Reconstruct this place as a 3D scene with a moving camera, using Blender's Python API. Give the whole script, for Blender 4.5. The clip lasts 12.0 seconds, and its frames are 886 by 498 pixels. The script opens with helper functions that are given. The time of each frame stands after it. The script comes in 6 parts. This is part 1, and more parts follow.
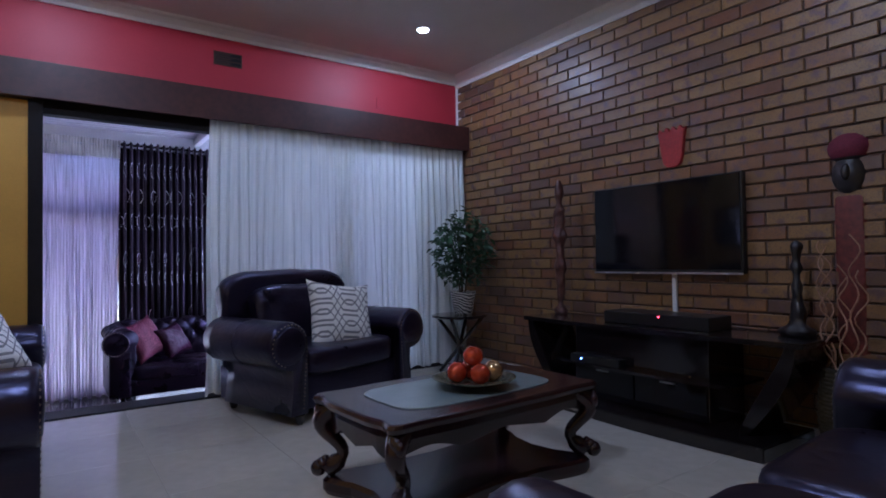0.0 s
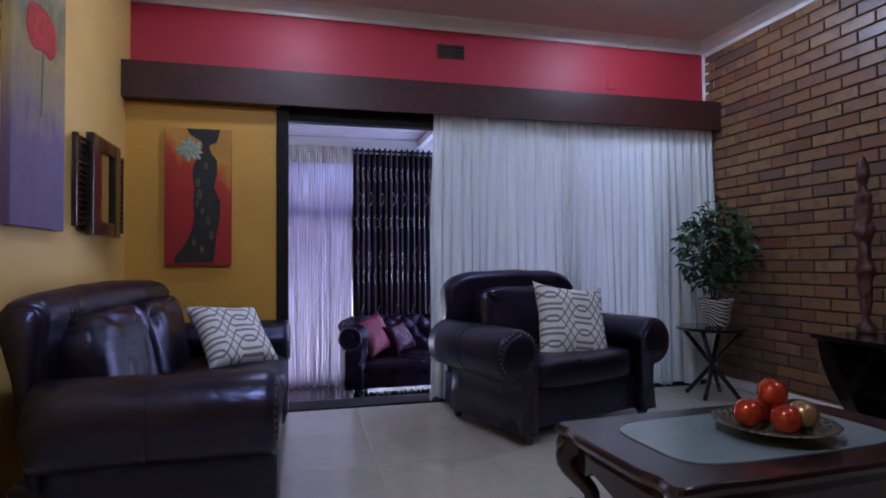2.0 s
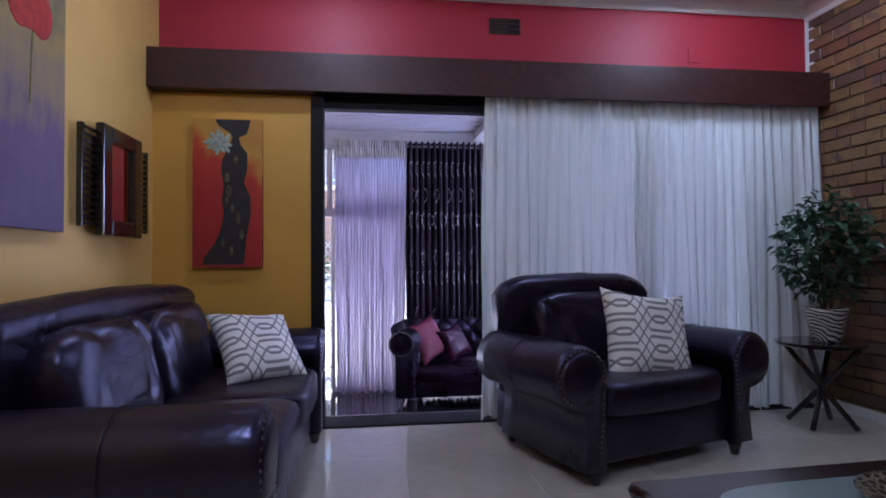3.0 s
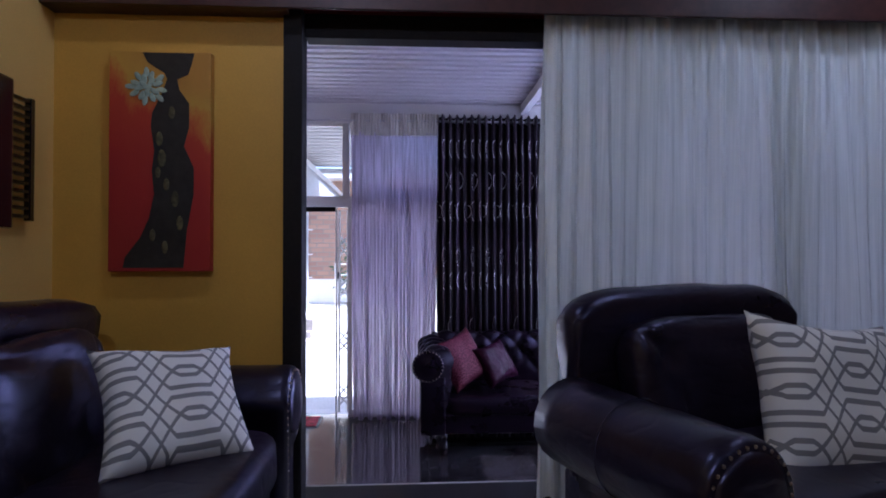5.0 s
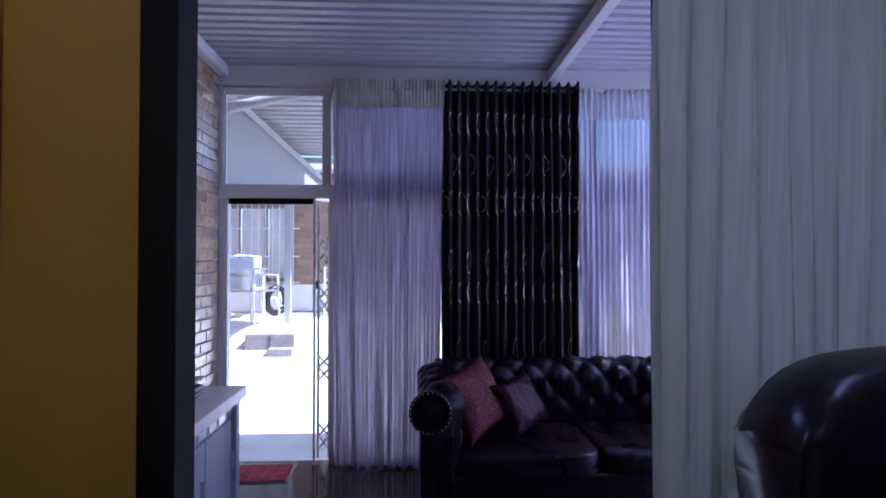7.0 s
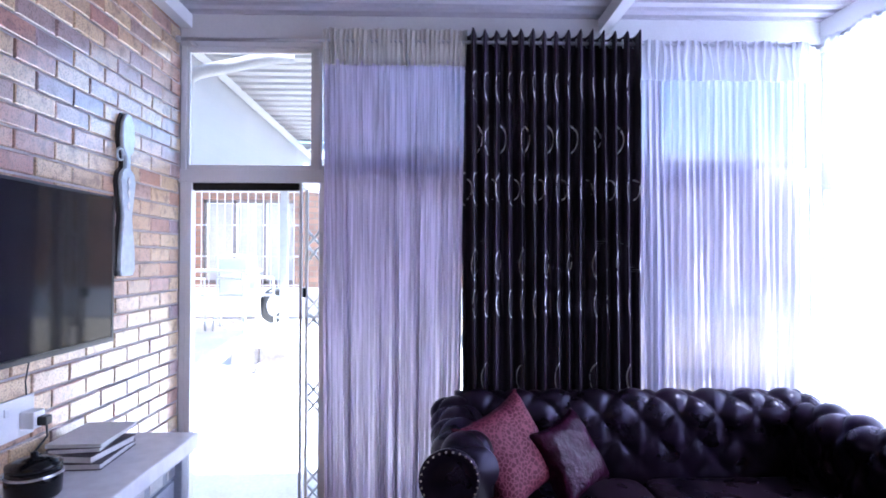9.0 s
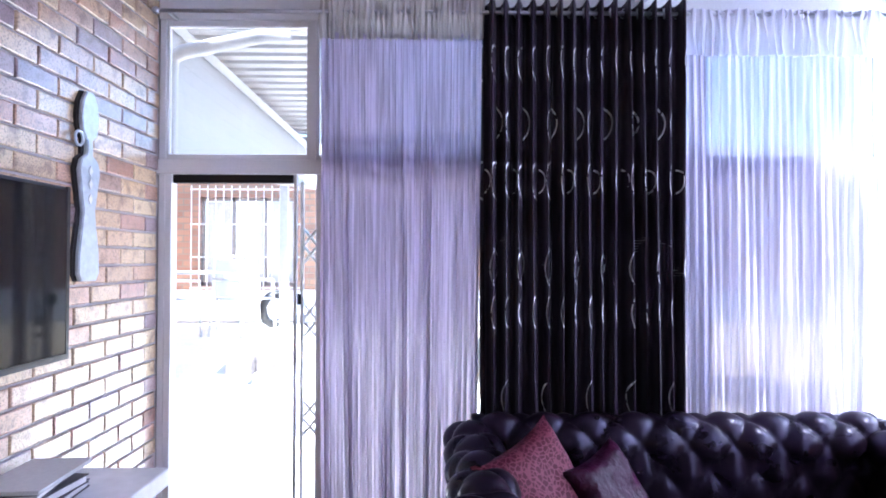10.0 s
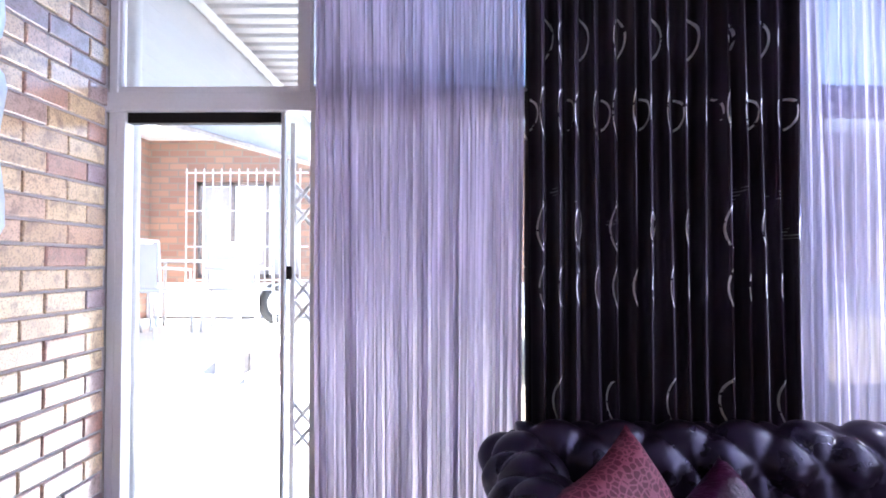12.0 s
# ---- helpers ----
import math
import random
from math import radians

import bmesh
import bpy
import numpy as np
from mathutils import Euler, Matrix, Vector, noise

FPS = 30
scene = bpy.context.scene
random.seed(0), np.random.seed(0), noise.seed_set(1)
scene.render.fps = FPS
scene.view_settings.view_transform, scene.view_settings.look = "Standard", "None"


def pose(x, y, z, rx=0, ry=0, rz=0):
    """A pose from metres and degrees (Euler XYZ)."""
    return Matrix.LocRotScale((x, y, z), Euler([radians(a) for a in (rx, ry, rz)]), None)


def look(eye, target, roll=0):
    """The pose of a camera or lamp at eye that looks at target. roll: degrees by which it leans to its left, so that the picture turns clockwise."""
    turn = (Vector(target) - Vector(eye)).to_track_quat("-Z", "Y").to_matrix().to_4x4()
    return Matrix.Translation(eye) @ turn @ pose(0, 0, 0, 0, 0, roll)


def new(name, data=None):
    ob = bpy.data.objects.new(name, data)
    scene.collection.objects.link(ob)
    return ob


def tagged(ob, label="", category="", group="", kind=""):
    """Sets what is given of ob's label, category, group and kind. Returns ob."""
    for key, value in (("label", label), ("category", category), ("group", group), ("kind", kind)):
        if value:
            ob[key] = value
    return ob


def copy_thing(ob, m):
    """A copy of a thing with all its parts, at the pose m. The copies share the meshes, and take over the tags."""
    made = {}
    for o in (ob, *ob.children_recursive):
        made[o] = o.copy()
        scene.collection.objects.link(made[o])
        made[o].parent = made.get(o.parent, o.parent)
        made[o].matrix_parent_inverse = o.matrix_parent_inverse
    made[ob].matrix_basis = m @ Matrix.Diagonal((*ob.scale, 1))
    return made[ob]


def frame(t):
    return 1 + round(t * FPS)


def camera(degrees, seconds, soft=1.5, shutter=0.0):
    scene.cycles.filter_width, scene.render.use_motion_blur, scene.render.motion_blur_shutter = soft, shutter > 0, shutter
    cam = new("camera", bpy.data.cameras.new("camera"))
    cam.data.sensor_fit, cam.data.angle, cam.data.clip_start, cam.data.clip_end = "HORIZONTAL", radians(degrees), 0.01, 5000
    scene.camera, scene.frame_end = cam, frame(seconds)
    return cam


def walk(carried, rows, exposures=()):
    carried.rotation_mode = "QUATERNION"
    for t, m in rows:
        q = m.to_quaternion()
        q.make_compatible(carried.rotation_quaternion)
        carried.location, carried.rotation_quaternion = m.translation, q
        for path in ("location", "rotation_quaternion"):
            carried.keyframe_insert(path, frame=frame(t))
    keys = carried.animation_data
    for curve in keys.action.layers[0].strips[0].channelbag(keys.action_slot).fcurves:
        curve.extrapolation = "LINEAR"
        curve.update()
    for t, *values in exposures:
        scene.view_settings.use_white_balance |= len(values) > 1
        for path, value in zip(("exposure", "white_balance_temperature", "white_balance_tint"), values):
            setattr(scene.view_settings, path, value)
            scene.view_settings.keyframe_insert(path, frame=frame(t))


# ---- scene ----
cam = camera(76.1, 12.0, soft=1.8)
PATH = [
    (0, (0.065, -0.009, 1.014), (1.209, 1.631, 1.056), -0.8),
    (0.5, (0.077, 0.013, 1.009), (1.08, 1.743, 1.053), -0.8),
    (1, (0.089, 0.095, 1.005), (0.937, 1.906, 1.051), -0.7),
    (1.5, (0.105, 0.274, 0.995), (0.776, 2.157, 1.044), -0.6),
    (2, (0.128, 0.464, 1.02), (0.611, 2.404, 1.069), -0.4),
    (2.5, (0.214, 0.662, 1.032), (0.585, 2.627, 1.076), -0.4),
    (3, (0.327, 0.898, 1.045), (0.581, 2.881, 1.088), -0.4),
    (5, (0.497, 2.109, 1.069), (0.609, 4.106, 1.103), -0.1),
    (5.5, (0.492, 2.428, 1.09), (0.603, 4.425, 1.125), -0.1),
    (6, (0.508, 2.763, 1.089), (0.621, 4.759, 1.126), -0.0),
    (6.5, (0.524, 3.053, 1.105), (0.633, 5.05, 1.14), 0.0),
    (7, (0.53, 3.319, 1.107), (0.634, 5.316, 1.143), 0.0),
    (9, (0.541, 4.303, 1.117), (0.593, 6.302, 1.152), 0.1),
    (9.5, (0.519, 4.559, 1.117), (0.564, 6.558, 1.157), 0.1),
    (10, (0.516, 4.741, 1.126), (0.542, 6.74, 1.162), 0.1),
    (10.5, (0.493, 4.864, 1.125), (0.512, 6.863, 1.16), 0.2),
    (11, (0.469, 5.024, 1.083), (0.481, 7.023, 1.119), 0.0),
    (11.5, (0.477, 5.26, 1.021), (0.474, 7.26, 1.063), 0.1),
    (12, (0.443, 5.462, 0.943), (0.428, 7.461, 0.993), 0.0),
]
EXPOSURES = [(0.0, 2.34, 4850, 19), (2.5, 2.46, 5100, 20), (3.2, 2.44, 5100, 20), (4.8, 1.88, 5150, 20), (7.2, 1.21, 4900, 19), (8.8, 2.55, 5100, 12), (12.0, 2.84, 5650, 10)]
walk(cam, [(t, look(eye, target, roll)) for t, eye, target, roll in PATH], EXPOSURES)

# ---- light ----
world = bpy.data.worlds.new("sky")
scene.world = world
world.use_nodes = True
wn = world.node_tree
sky = wn.nodes.new("ShaderNodeTexSky")
sky.sky_type, sky.sun_disc = "NISHITA", False
sky.sun_elevation, sky.sun_rotation = radians(54), radians(100)
wn.links.new(sky.outputs[0], wn.nodes["Background"].inputs[0])
wn.nodes["Background"].inputs[1].default_value = 0.15


def lamp(name, kind, m, energy, colour, **settings):
    data = bpy.data.lights.new(name, kind)
    data.energy, data.color = energy, colour
    if kind == "SUN":
        data.angle = settings["angle"]
    if kind == "SPOT":
        data.spot_size, data.spot_blend, data.shadow_soft_size = settings["size"], settings["blend"], 0.04
    if kind == "AREA":
        data.shape, data.size, data.size_y = "RECTANGLE", settings["sx"], settings["sy"]
    ob = new(name, data)
    ob.matrix_world = m
    return ob


SUN_FROM = Vector((math.sin(radians(100)) * math.cos(radians(54)), math.cos(radians(100)) * math.cos(radians(54)), math.sin(radians(54))))
lamp("sun", "SUN", look(SUN_FROM * 30, (0, 0, 0)), 5.0, (1.0, 0.95, 0.88), angle=radians(0.5))
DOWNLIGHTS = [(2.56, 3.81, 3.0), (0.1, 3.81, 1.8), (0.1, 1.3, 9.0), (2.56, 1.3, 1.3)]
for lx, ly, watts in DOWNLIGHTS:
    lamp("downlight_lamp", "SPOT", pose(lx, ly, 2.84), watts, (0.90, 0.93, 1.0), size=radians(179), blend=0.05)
# daylight of the open side garden, in the side windows' opening
lamp("side_sky", "AREA", look((3.25, 6.60, 1.0), (0, 6.60, 1.0)), 58, (0.83, 0.88, 1.0), sx=2.3, sy=2.6)


# ---- building helpers ----
def part(name, bm, mat, parent=None, label="", smooth=False):
    me = bpy.data.meshes.new(name)
    bm.normal_update()
    bm.to_mesh(me)
    bm.free()
    if smooth:
        for p in me.polygons:
            p.use_smooth = True
    for one in mat if isinstance(mat, (list, tuple)) else [mat]:
        me.materials.append(one)
    ob = new(name, me)
    ob.parent = parent
    if label:
        ob["label"] = label
    return ob


def thing(name, m, label, category, group="", kind=""):
    ob = new(name)
    ob.empty_display_size = 0.1
    ob.matrix_world = m
    return tagged(ob, label, category, group, kind)


def structure(name, bm, mat, label, category, smooth=False):
    return tagged(part(name, bm, mat, smooth=smooth), label, category, "", "structure")


def box(bm, x0, x1, y0, y1, z0, z1, bevel=0.0, seg=2, m=None):
    vs = [bm.verts.new((x, y, z)) for z in (z0, z1) for y in (y0, y1) for x in (x0, x1)]
    faces = [bm.faces.new([vs[i] for i in f]) for f in ((0, 2, 3, 1), (4, 5, 7, 6), (0, 1, 5, 4), (2, 6, 7, 3), (0, 4, 6, 2), (1, 3, 7, 5))]
    if bevel:
        edges = list({e for f in faces for e in f.edges})
        out = bmesh.ops.bevel(bm, geom=edges, offset=bevel, segments=seg, profile=0.6, affect="EDGES", clamp_overlap=True)
        vs = list({v for f in out["faces"] for v in f.verts} | {v for v in vs if v.is_valid})
    if m:
        bmesh.ops.transform(bm, matrix=m, verts=vs)
    return bm


def boxes(*rows, bevel=0.0, seg=2):
    bm = bmesh.new()
    for r in rows:
        box(bm, *r, bevel=bevel, seg=seg)
    return bm


def tube(bm, points, radii, sides=10, caps=True):
    """A round tube along points; radii one or one each."""
    pts = [Vector(p) for p in points]
    radii = [radii] * len(pts) if isinstance(radii, (int, float)) else radii
    rings, up = [], None
    for i, p in enumerate(pts):
        d = (pts[min(i + 1, len(pts) - 1)] - pts[max(i - 1, 0)]).normalized()
        up = up or (Vector((0, 0, 1)) if abs(d.z) < 0.9 else Vector((1, 0, 0)))
        a = (up - d * up.dot(d)).normalized()
        up = a
        b = d.cross(a)
        rings.append([bm.verts.new(p + (a * math.cos(k * math.tau / sides) + b * math.sin(k * math.tau / sides)) * radii[i]) for k in range(sides)])
    for r0, r1 in zip(rings, rings[1:]):
        for k in range(sides):
            bm.faces.new((r0[k], r0[(k + 1) % sides], r1[(k + 1) % sides], r1[k]))
    if caps:
        bm.faces.new(rings[0][::-1])
        bm.faces.new(rings[-1])
    return bm


def lathe(bm, profile, sides=24, centre=(0, 0, 0)):
    """Turned shape: profile rows of radius and height."""
    cx, cy, cz = centre
    rings = [[bm.verts.new((cx + r * math.cos(k * math.tau / sides), cy + r * math.sin(k * math.tau / sides), cz + z)) for k in range(sides)] for r, z in profile]
    for r0, r1 in zip(rings, rings[1:]):
        for k in range(sides):
            bm.faces.new((r0[k], r0[(k + 1) % sides], r1[(k + 1) % sides], r1[k]))
    bm.faces.new(rings[0][::-1])
    bm.faces.new(rings[-1])
    return bm


def ball(bm, centre, radius, u=20, v=14, squash=(1, 1, 1)):
    out = bmesh.ops.create_uvsphere(bm, u_segments=u, v_segments=v, radius=radius)
    bmesh.ops.scale(bm, vec=squash, verts=out["verts"])
    bmesh.ops.translate(bm, vec=centre, verts=out["verts"])
    return bm


def prism(bm, outline, depth, axis_m=None):
    """A flat outline in x and z, given thickness along y."""
    a = [bm.verts.new((x, 0, z)) for x, z in outline]
    b = [bm.verts.new((x, depth, z)) for x, z in outline]
    n = len(a)
    bm.faces.new(a)
    bm.faces.new(b[::-1])
    for k in range(n):
        bm.faces.new((a[k], b[k], b[(k + 1) % n], a[(k + 1) % n]))
    if axis_m:
        bmesh.ops.transform(bm, matrix=axis_m, verts=a + b)
    return bm


# ---- materials ----
def material(name, colour, rough=0.6, metal=0.0, **more):
    """A Principled material with two scales of colour variation and bump."""
    mat = bpy.data.materials.new(name)
    mat.use_nodes = True
    nt = mat.node_tree
    b = nt.nodes["Principled BSDF"]
    b.inputs["Roughness"].default_value, b.inputs["Metallic"].default_value = rough, metal
    co = nt.nodes.new("ShaderNodeTexCoord").outputs["Object"]
    small = noise_node(nt, co, more.get("grain", 60.0), 4)
    large = noise_node(nt, co, more.get("blotch", 3.0), 3)
    var = more.get("vary", 0.15)
    f = math_node(nt, "ADD", math_node(nt, "MULTIPLY", small, 0.5), math_node(nt, "MULTIPLY", large, 0.5))
    ramp = nt.nodes.new("ShaderNodeValToRGB")
    nt.links.new(f, ramp.inputs[0])
    lo, hi = [tuple(min(1, c * k) for c in colour) + (1,) for k in (1 - var, 1 + var)]
    ramp.color_ramp.elements[0].position, ramp.color_ramp.elements[0].color = 0.35, lo
    ramp.color_ramp.elements[1].position, ramp.color_ramp.elements[1].color = 0.65, hi
    nt.links.new(ramp.outputs[0], b.inputs["Base Color"])
    if more.get("bump", 0.15):
        bump = nt.nodes.new("ShaderNodeBump")
        bump.inputs["Strength"].default_value, bump.inputs["Distance"].default_value = more.get("bump", 0.15), more.get("deep", 0.003)
        nt.links.new(small, bump.inputs["Height"])
        nt.links.new(bump.outputs[0], b.inputs["Normal"])
    if more.get("crease"):
        warp = nt.nodes.new("ShaderNodeMapping")
        warp.inputs["Scale"].default_value = (1.0, 1.0, 2.2)
        nt.links.new(co, warp.inputs[0])
        fold = math_node(nt, "ABSOLUTE", math_node(nt, "SUBTRACT", noise_node(nt, warp.outputs[0], more["crease"], 2), 0.5))
        second = nt.nodes.new("ShaderNodeBump")
        second.inputs["Strength"].default_value, second.inputs["Distance"].default_value = 0.35, 0.03
        nt.links.new(math_node(nt, "MINIMUM", fold, 0.09), second.inputs["Height"])
        nt.links.new(bump.outputs[0], second.inputs["Normal"])
        nt.links.new(second.outputs[0], b.inputs["Normal"])
    if more.get("rvary"):
        r = math_node(nt, "ADD", math_node(nt, "MULTIPLY", large, more["rvary"]), rough - more["rvary"] * 0.5)
        nt.links.new(r, b.inputs["Roughness"])
    if more.get("coat"):
        b.inputs["Coat Weight"].default_value, b.inputs["Coat Roughness"].default_value = more["coat"], 0.12
    if "spec" in more:
        b.inputs["Specular IOR Level"].default_value = more["spec"]
    if "spectint" in more:
        b.inputs["Specular Tint"].default_value = (*more["spectint"], 1)
    if more.get("sheen"):
        b.inputs["Sheen Weight"].default_value, b.inputs["Sheen Roughness"].default_value, b.inputs["Sheen Tint"].default_value = more["sheen"], 0.3, (0.55, 0.5, 1.0, 1)
    return mat


def noise_node(nt, co, scale, detail):
    n = nt.nodes.new("ShaderNodeTexNoise")
    n.inputs["Scale"].default_value, n.inputs["Detail"].default_value = scale, detail
    nt.links.new(co, n.inputs["Vector"])
    return n.outputs["Fac"]


def math_node(nt, op, a, b=None, c=None):
    n = nt.nodes.new("ShaderNodeMath")
    n.operation = op
    for k, v in enumerate((a, b, c)):
        if v is None:
            continue
        if isinstance(v, (int, float)):
            n.inputs[k].default_value = v
        else:
            nt.links.new(v, n.inputs[k])
    return n.outputs[0]


def mix_colour(nt, fac, a, b):
    n = nt.nodes.new("ShaderNodeMix")
    n.data_type = "RGBA"
    for sock, v in ((n.inputs[0], fac), (n.inputs[6], a), (n.inputs[7], b)):
        if isinstance(v, (int, float)):
            sock.default_value = v
        elif isinstance(v, tuple):
            sock.default_value = (*v, 1) if len(v) == 3 else v
        else:
            nt.links.new(v, sock)
    return n.outputs[2]


def principled(mat):
    return mat.node_tree.nodes["Principled BSDF"]


def brick_material(name, tint, coat=0.5, dull=0.30, relief=0.55, patchy=0.7):
    mat = bpy.data.materials.new(name)
    mat.use_nodes = True
    nt, b = mat.node_tree, mat.node_tree.nodes["Principled BSDF"]
    one, isle = nt.nodes.new("ShaderNodeObjectInfo").outputs["Random"], nt.nodes.new("ShaderNodeNewGeometry").outputs["Random Per Island"]
    f = math_node(nt, "FRACT", math_node(nt, "ADD", one, isle))
    ramp = nt.nodes.new("ShaderNodeValToRGB")
    nt.links.new(f, ramp.inputs[0])
    tones = ((0.0, (0.36, 0.20, 0.10)), (0.2, (0.46, 0.27, 0.13)), (0.4, (0.50, 0.31, 0.15)), (0.58, (0.40, 0.19, 0.10)), (0.72, (0.31, 0.13, 0.08)), (0.85, (0.44, 0.25, 0.14)), (0.95, (0.24, 0.14, 0.12)))
    el = ramp.color_ramp.elements
    tones = [(at, tuple(a * b for a, b in zip(c, tint))) for at, c in tones]
    el[0].position, el[0].color = tones[0][0], (*tones[0][1], 1)
    el[1].position, el[1].color = tones[-1][0], (*tones[-1][1], 1)
    for p, c in tones[1:-1]:
        el.new(p).color = (*c, 1)
    co = nt.nodes.new("ShaderNodeNewGeometry").outputs["Position"]
    speck, patch = noise_node(nt, co, 130, 5), noise_node(nt, co, 16, 4)
    dark = nt.nodes.new("ShaderNodeValToRGB")
    nt.links.new(patch, dark.inputs[0])
    dark.color_ramp.elements[0].position, dark.color_ramp.elements[1].position = 0.52, 0.68
    c = mix_colour(nt, math_node(nt, "MULTIPLY", dark.outputs[0], patchy), ramp.outputs[0], (0.14, 0.075, 0.07))
    pit = nt.nodes.new("ShaderNodeValToRGB")
    nt.links.new(speck, pit.inputs[0])
    pit.color_ramp.elements[0].position, pit.color_ramp.elements[1].position = 0.36, 0.5
    c = mix_colour(nt, pit.outputs[0], mix_colour(nt, 0.55, c, (0.09, 0.05, 0.04)), c)
    nt.links.new(c, b.inputs["Base Color"])
    b.inputs["Coat Weight"].default_value, b.inputs["Coat Roughness"].default_value = coat, dull
    b.inputs["Coat IOR"].default_value = 1.5 + 0.35 * (coat > 0.9)
    nt.links.new(math_node(nt, "ADD", math_node(nt, "MULTIPLY", patch, 0.35), 0.18), b.inputs["Roughness"])
    bump = nt.nodes.new("ShaderNodeBump")
    bump.inputs["Strength"].default_value, bump.inputs["Distance"].default_value = relief, 0.004
    nt.links.new(math_node(nt, "ADD", speck, math_node(nt, "MULTIPLY", patch, 1.2)), bump.inputs["Height"])
    nt.links.new(bump.outputs[0], b.inputs["Normal"])
    return mat


def cloth_material(name, colour, see, glow, streaks=0.15):
    """Thin cloth: diffuse, light passing into it, and open weave to see through."""
    mat = bpy.data.materials.new(name)
    mat.use_nodes = True
    nt = mat.node_tree
    out, b = nt.nodes["Material Output"], nt.nodes["Principled BSDF"]
    b.inputs["Base Color"].default_value, b.inputs["Roughness"].default_value = (*colour, 1), 0.75
    co = nt.nodes.new("ShaderNodeTexCoord").outputs["UV"]
    streak = nt.nodes.new("ShaderNodeMapping")
    streak.inputs["Scale"].default_value = (90, 1.5, 1)
    nt.links.new(co, streak.inputs[0])
    n = noise_node(nt, streak.outputs[0], 1.0, 3)
    tr, tp = nt.nodes.new("ShaderNodeBsdfTranslucent"), nt.nodes.new("ShaderNodeBsdfTransparent")
    band = nt.nodes.new("ShaderNodeValToRGB")
    band.color_ramp.elements[0].position, band.color_ramp.elements[1].position = 0.38, 0.62
    band.color_ramp.elements[0].color, band.color_ramp.elements[1].color = (*[c * (1 - streaks) for c in colour], 1), (*[min(0.95, c * (1 + streaks * 0.5)) for c in colour], 1)
    nt.links.new(n, band.inputs[0])
    nt.links.new(band.outputs[0], tr.inputs[0])
    nt.links.new(band.outputs[0], b.inputs["Base Color"])
    m1, m2 = nt.nodes.new("ShaderNodeMixShader"), nt.nodes.new("ShaderNodeMixShader")
    m1.inputs[0].default_value = glow
    nt.links.new(b.outputs[0], m1.inputs[1])
    nt.links.new(tr.outputs[0], m1.inputs[2])
    nt.links.new(math_node(nt, "MULTIPLY", n, see * 2), m2.inputs[0])
    nt.links.new(m1.outputs[0], m2.inputs[1])
    nt.links.new(tp.outputs[0], m2.inputs[2])
    nt.links.new(m2.outputs[0], out.inputs[0])
    fine = nt.nodes.new("ShaderNodeBump")
    fine.inputs["Strength"].default_value, fine.inputs["Distance"].default_value = 0.3, 0.002
    nt.links.new(n, fine.inputs["Height"])
    nt.links.new(fine.outputs[0], b.inputs["Normal"])
    return mat


def glass_material(name, tint=(1, 1, 1), rough=0.0):
    mat = bpy.data.materials.new(name)
    mat.use_nodes = True
    nt = mat.node_tree
    gl, tp, mx = nt.nodes.new("ShaderNodeBsdfGlossy"), nt.nodes.new("ShaderNodeBsdfTransparent"), nt.nodes.new("ShaderNodeMixShader")
    gl.inputs["Roughness"].default_value = rough
    tp.inputs[0].default_value = (*tint, 1)
    fr = nt.nodes.new("ShaderNodeFresnel")
    nt.links.new(fr.outputs[0], mx.inputs[0])
    nt.links.new(tp.outputs[0], mx.inputs[1])
    nt.links.new(gl.outputs[0], mx.inputs[2])
    nt.links.new(mx.outputs[0], nt.nodes["Material Output"].inputs[0])
    return mat


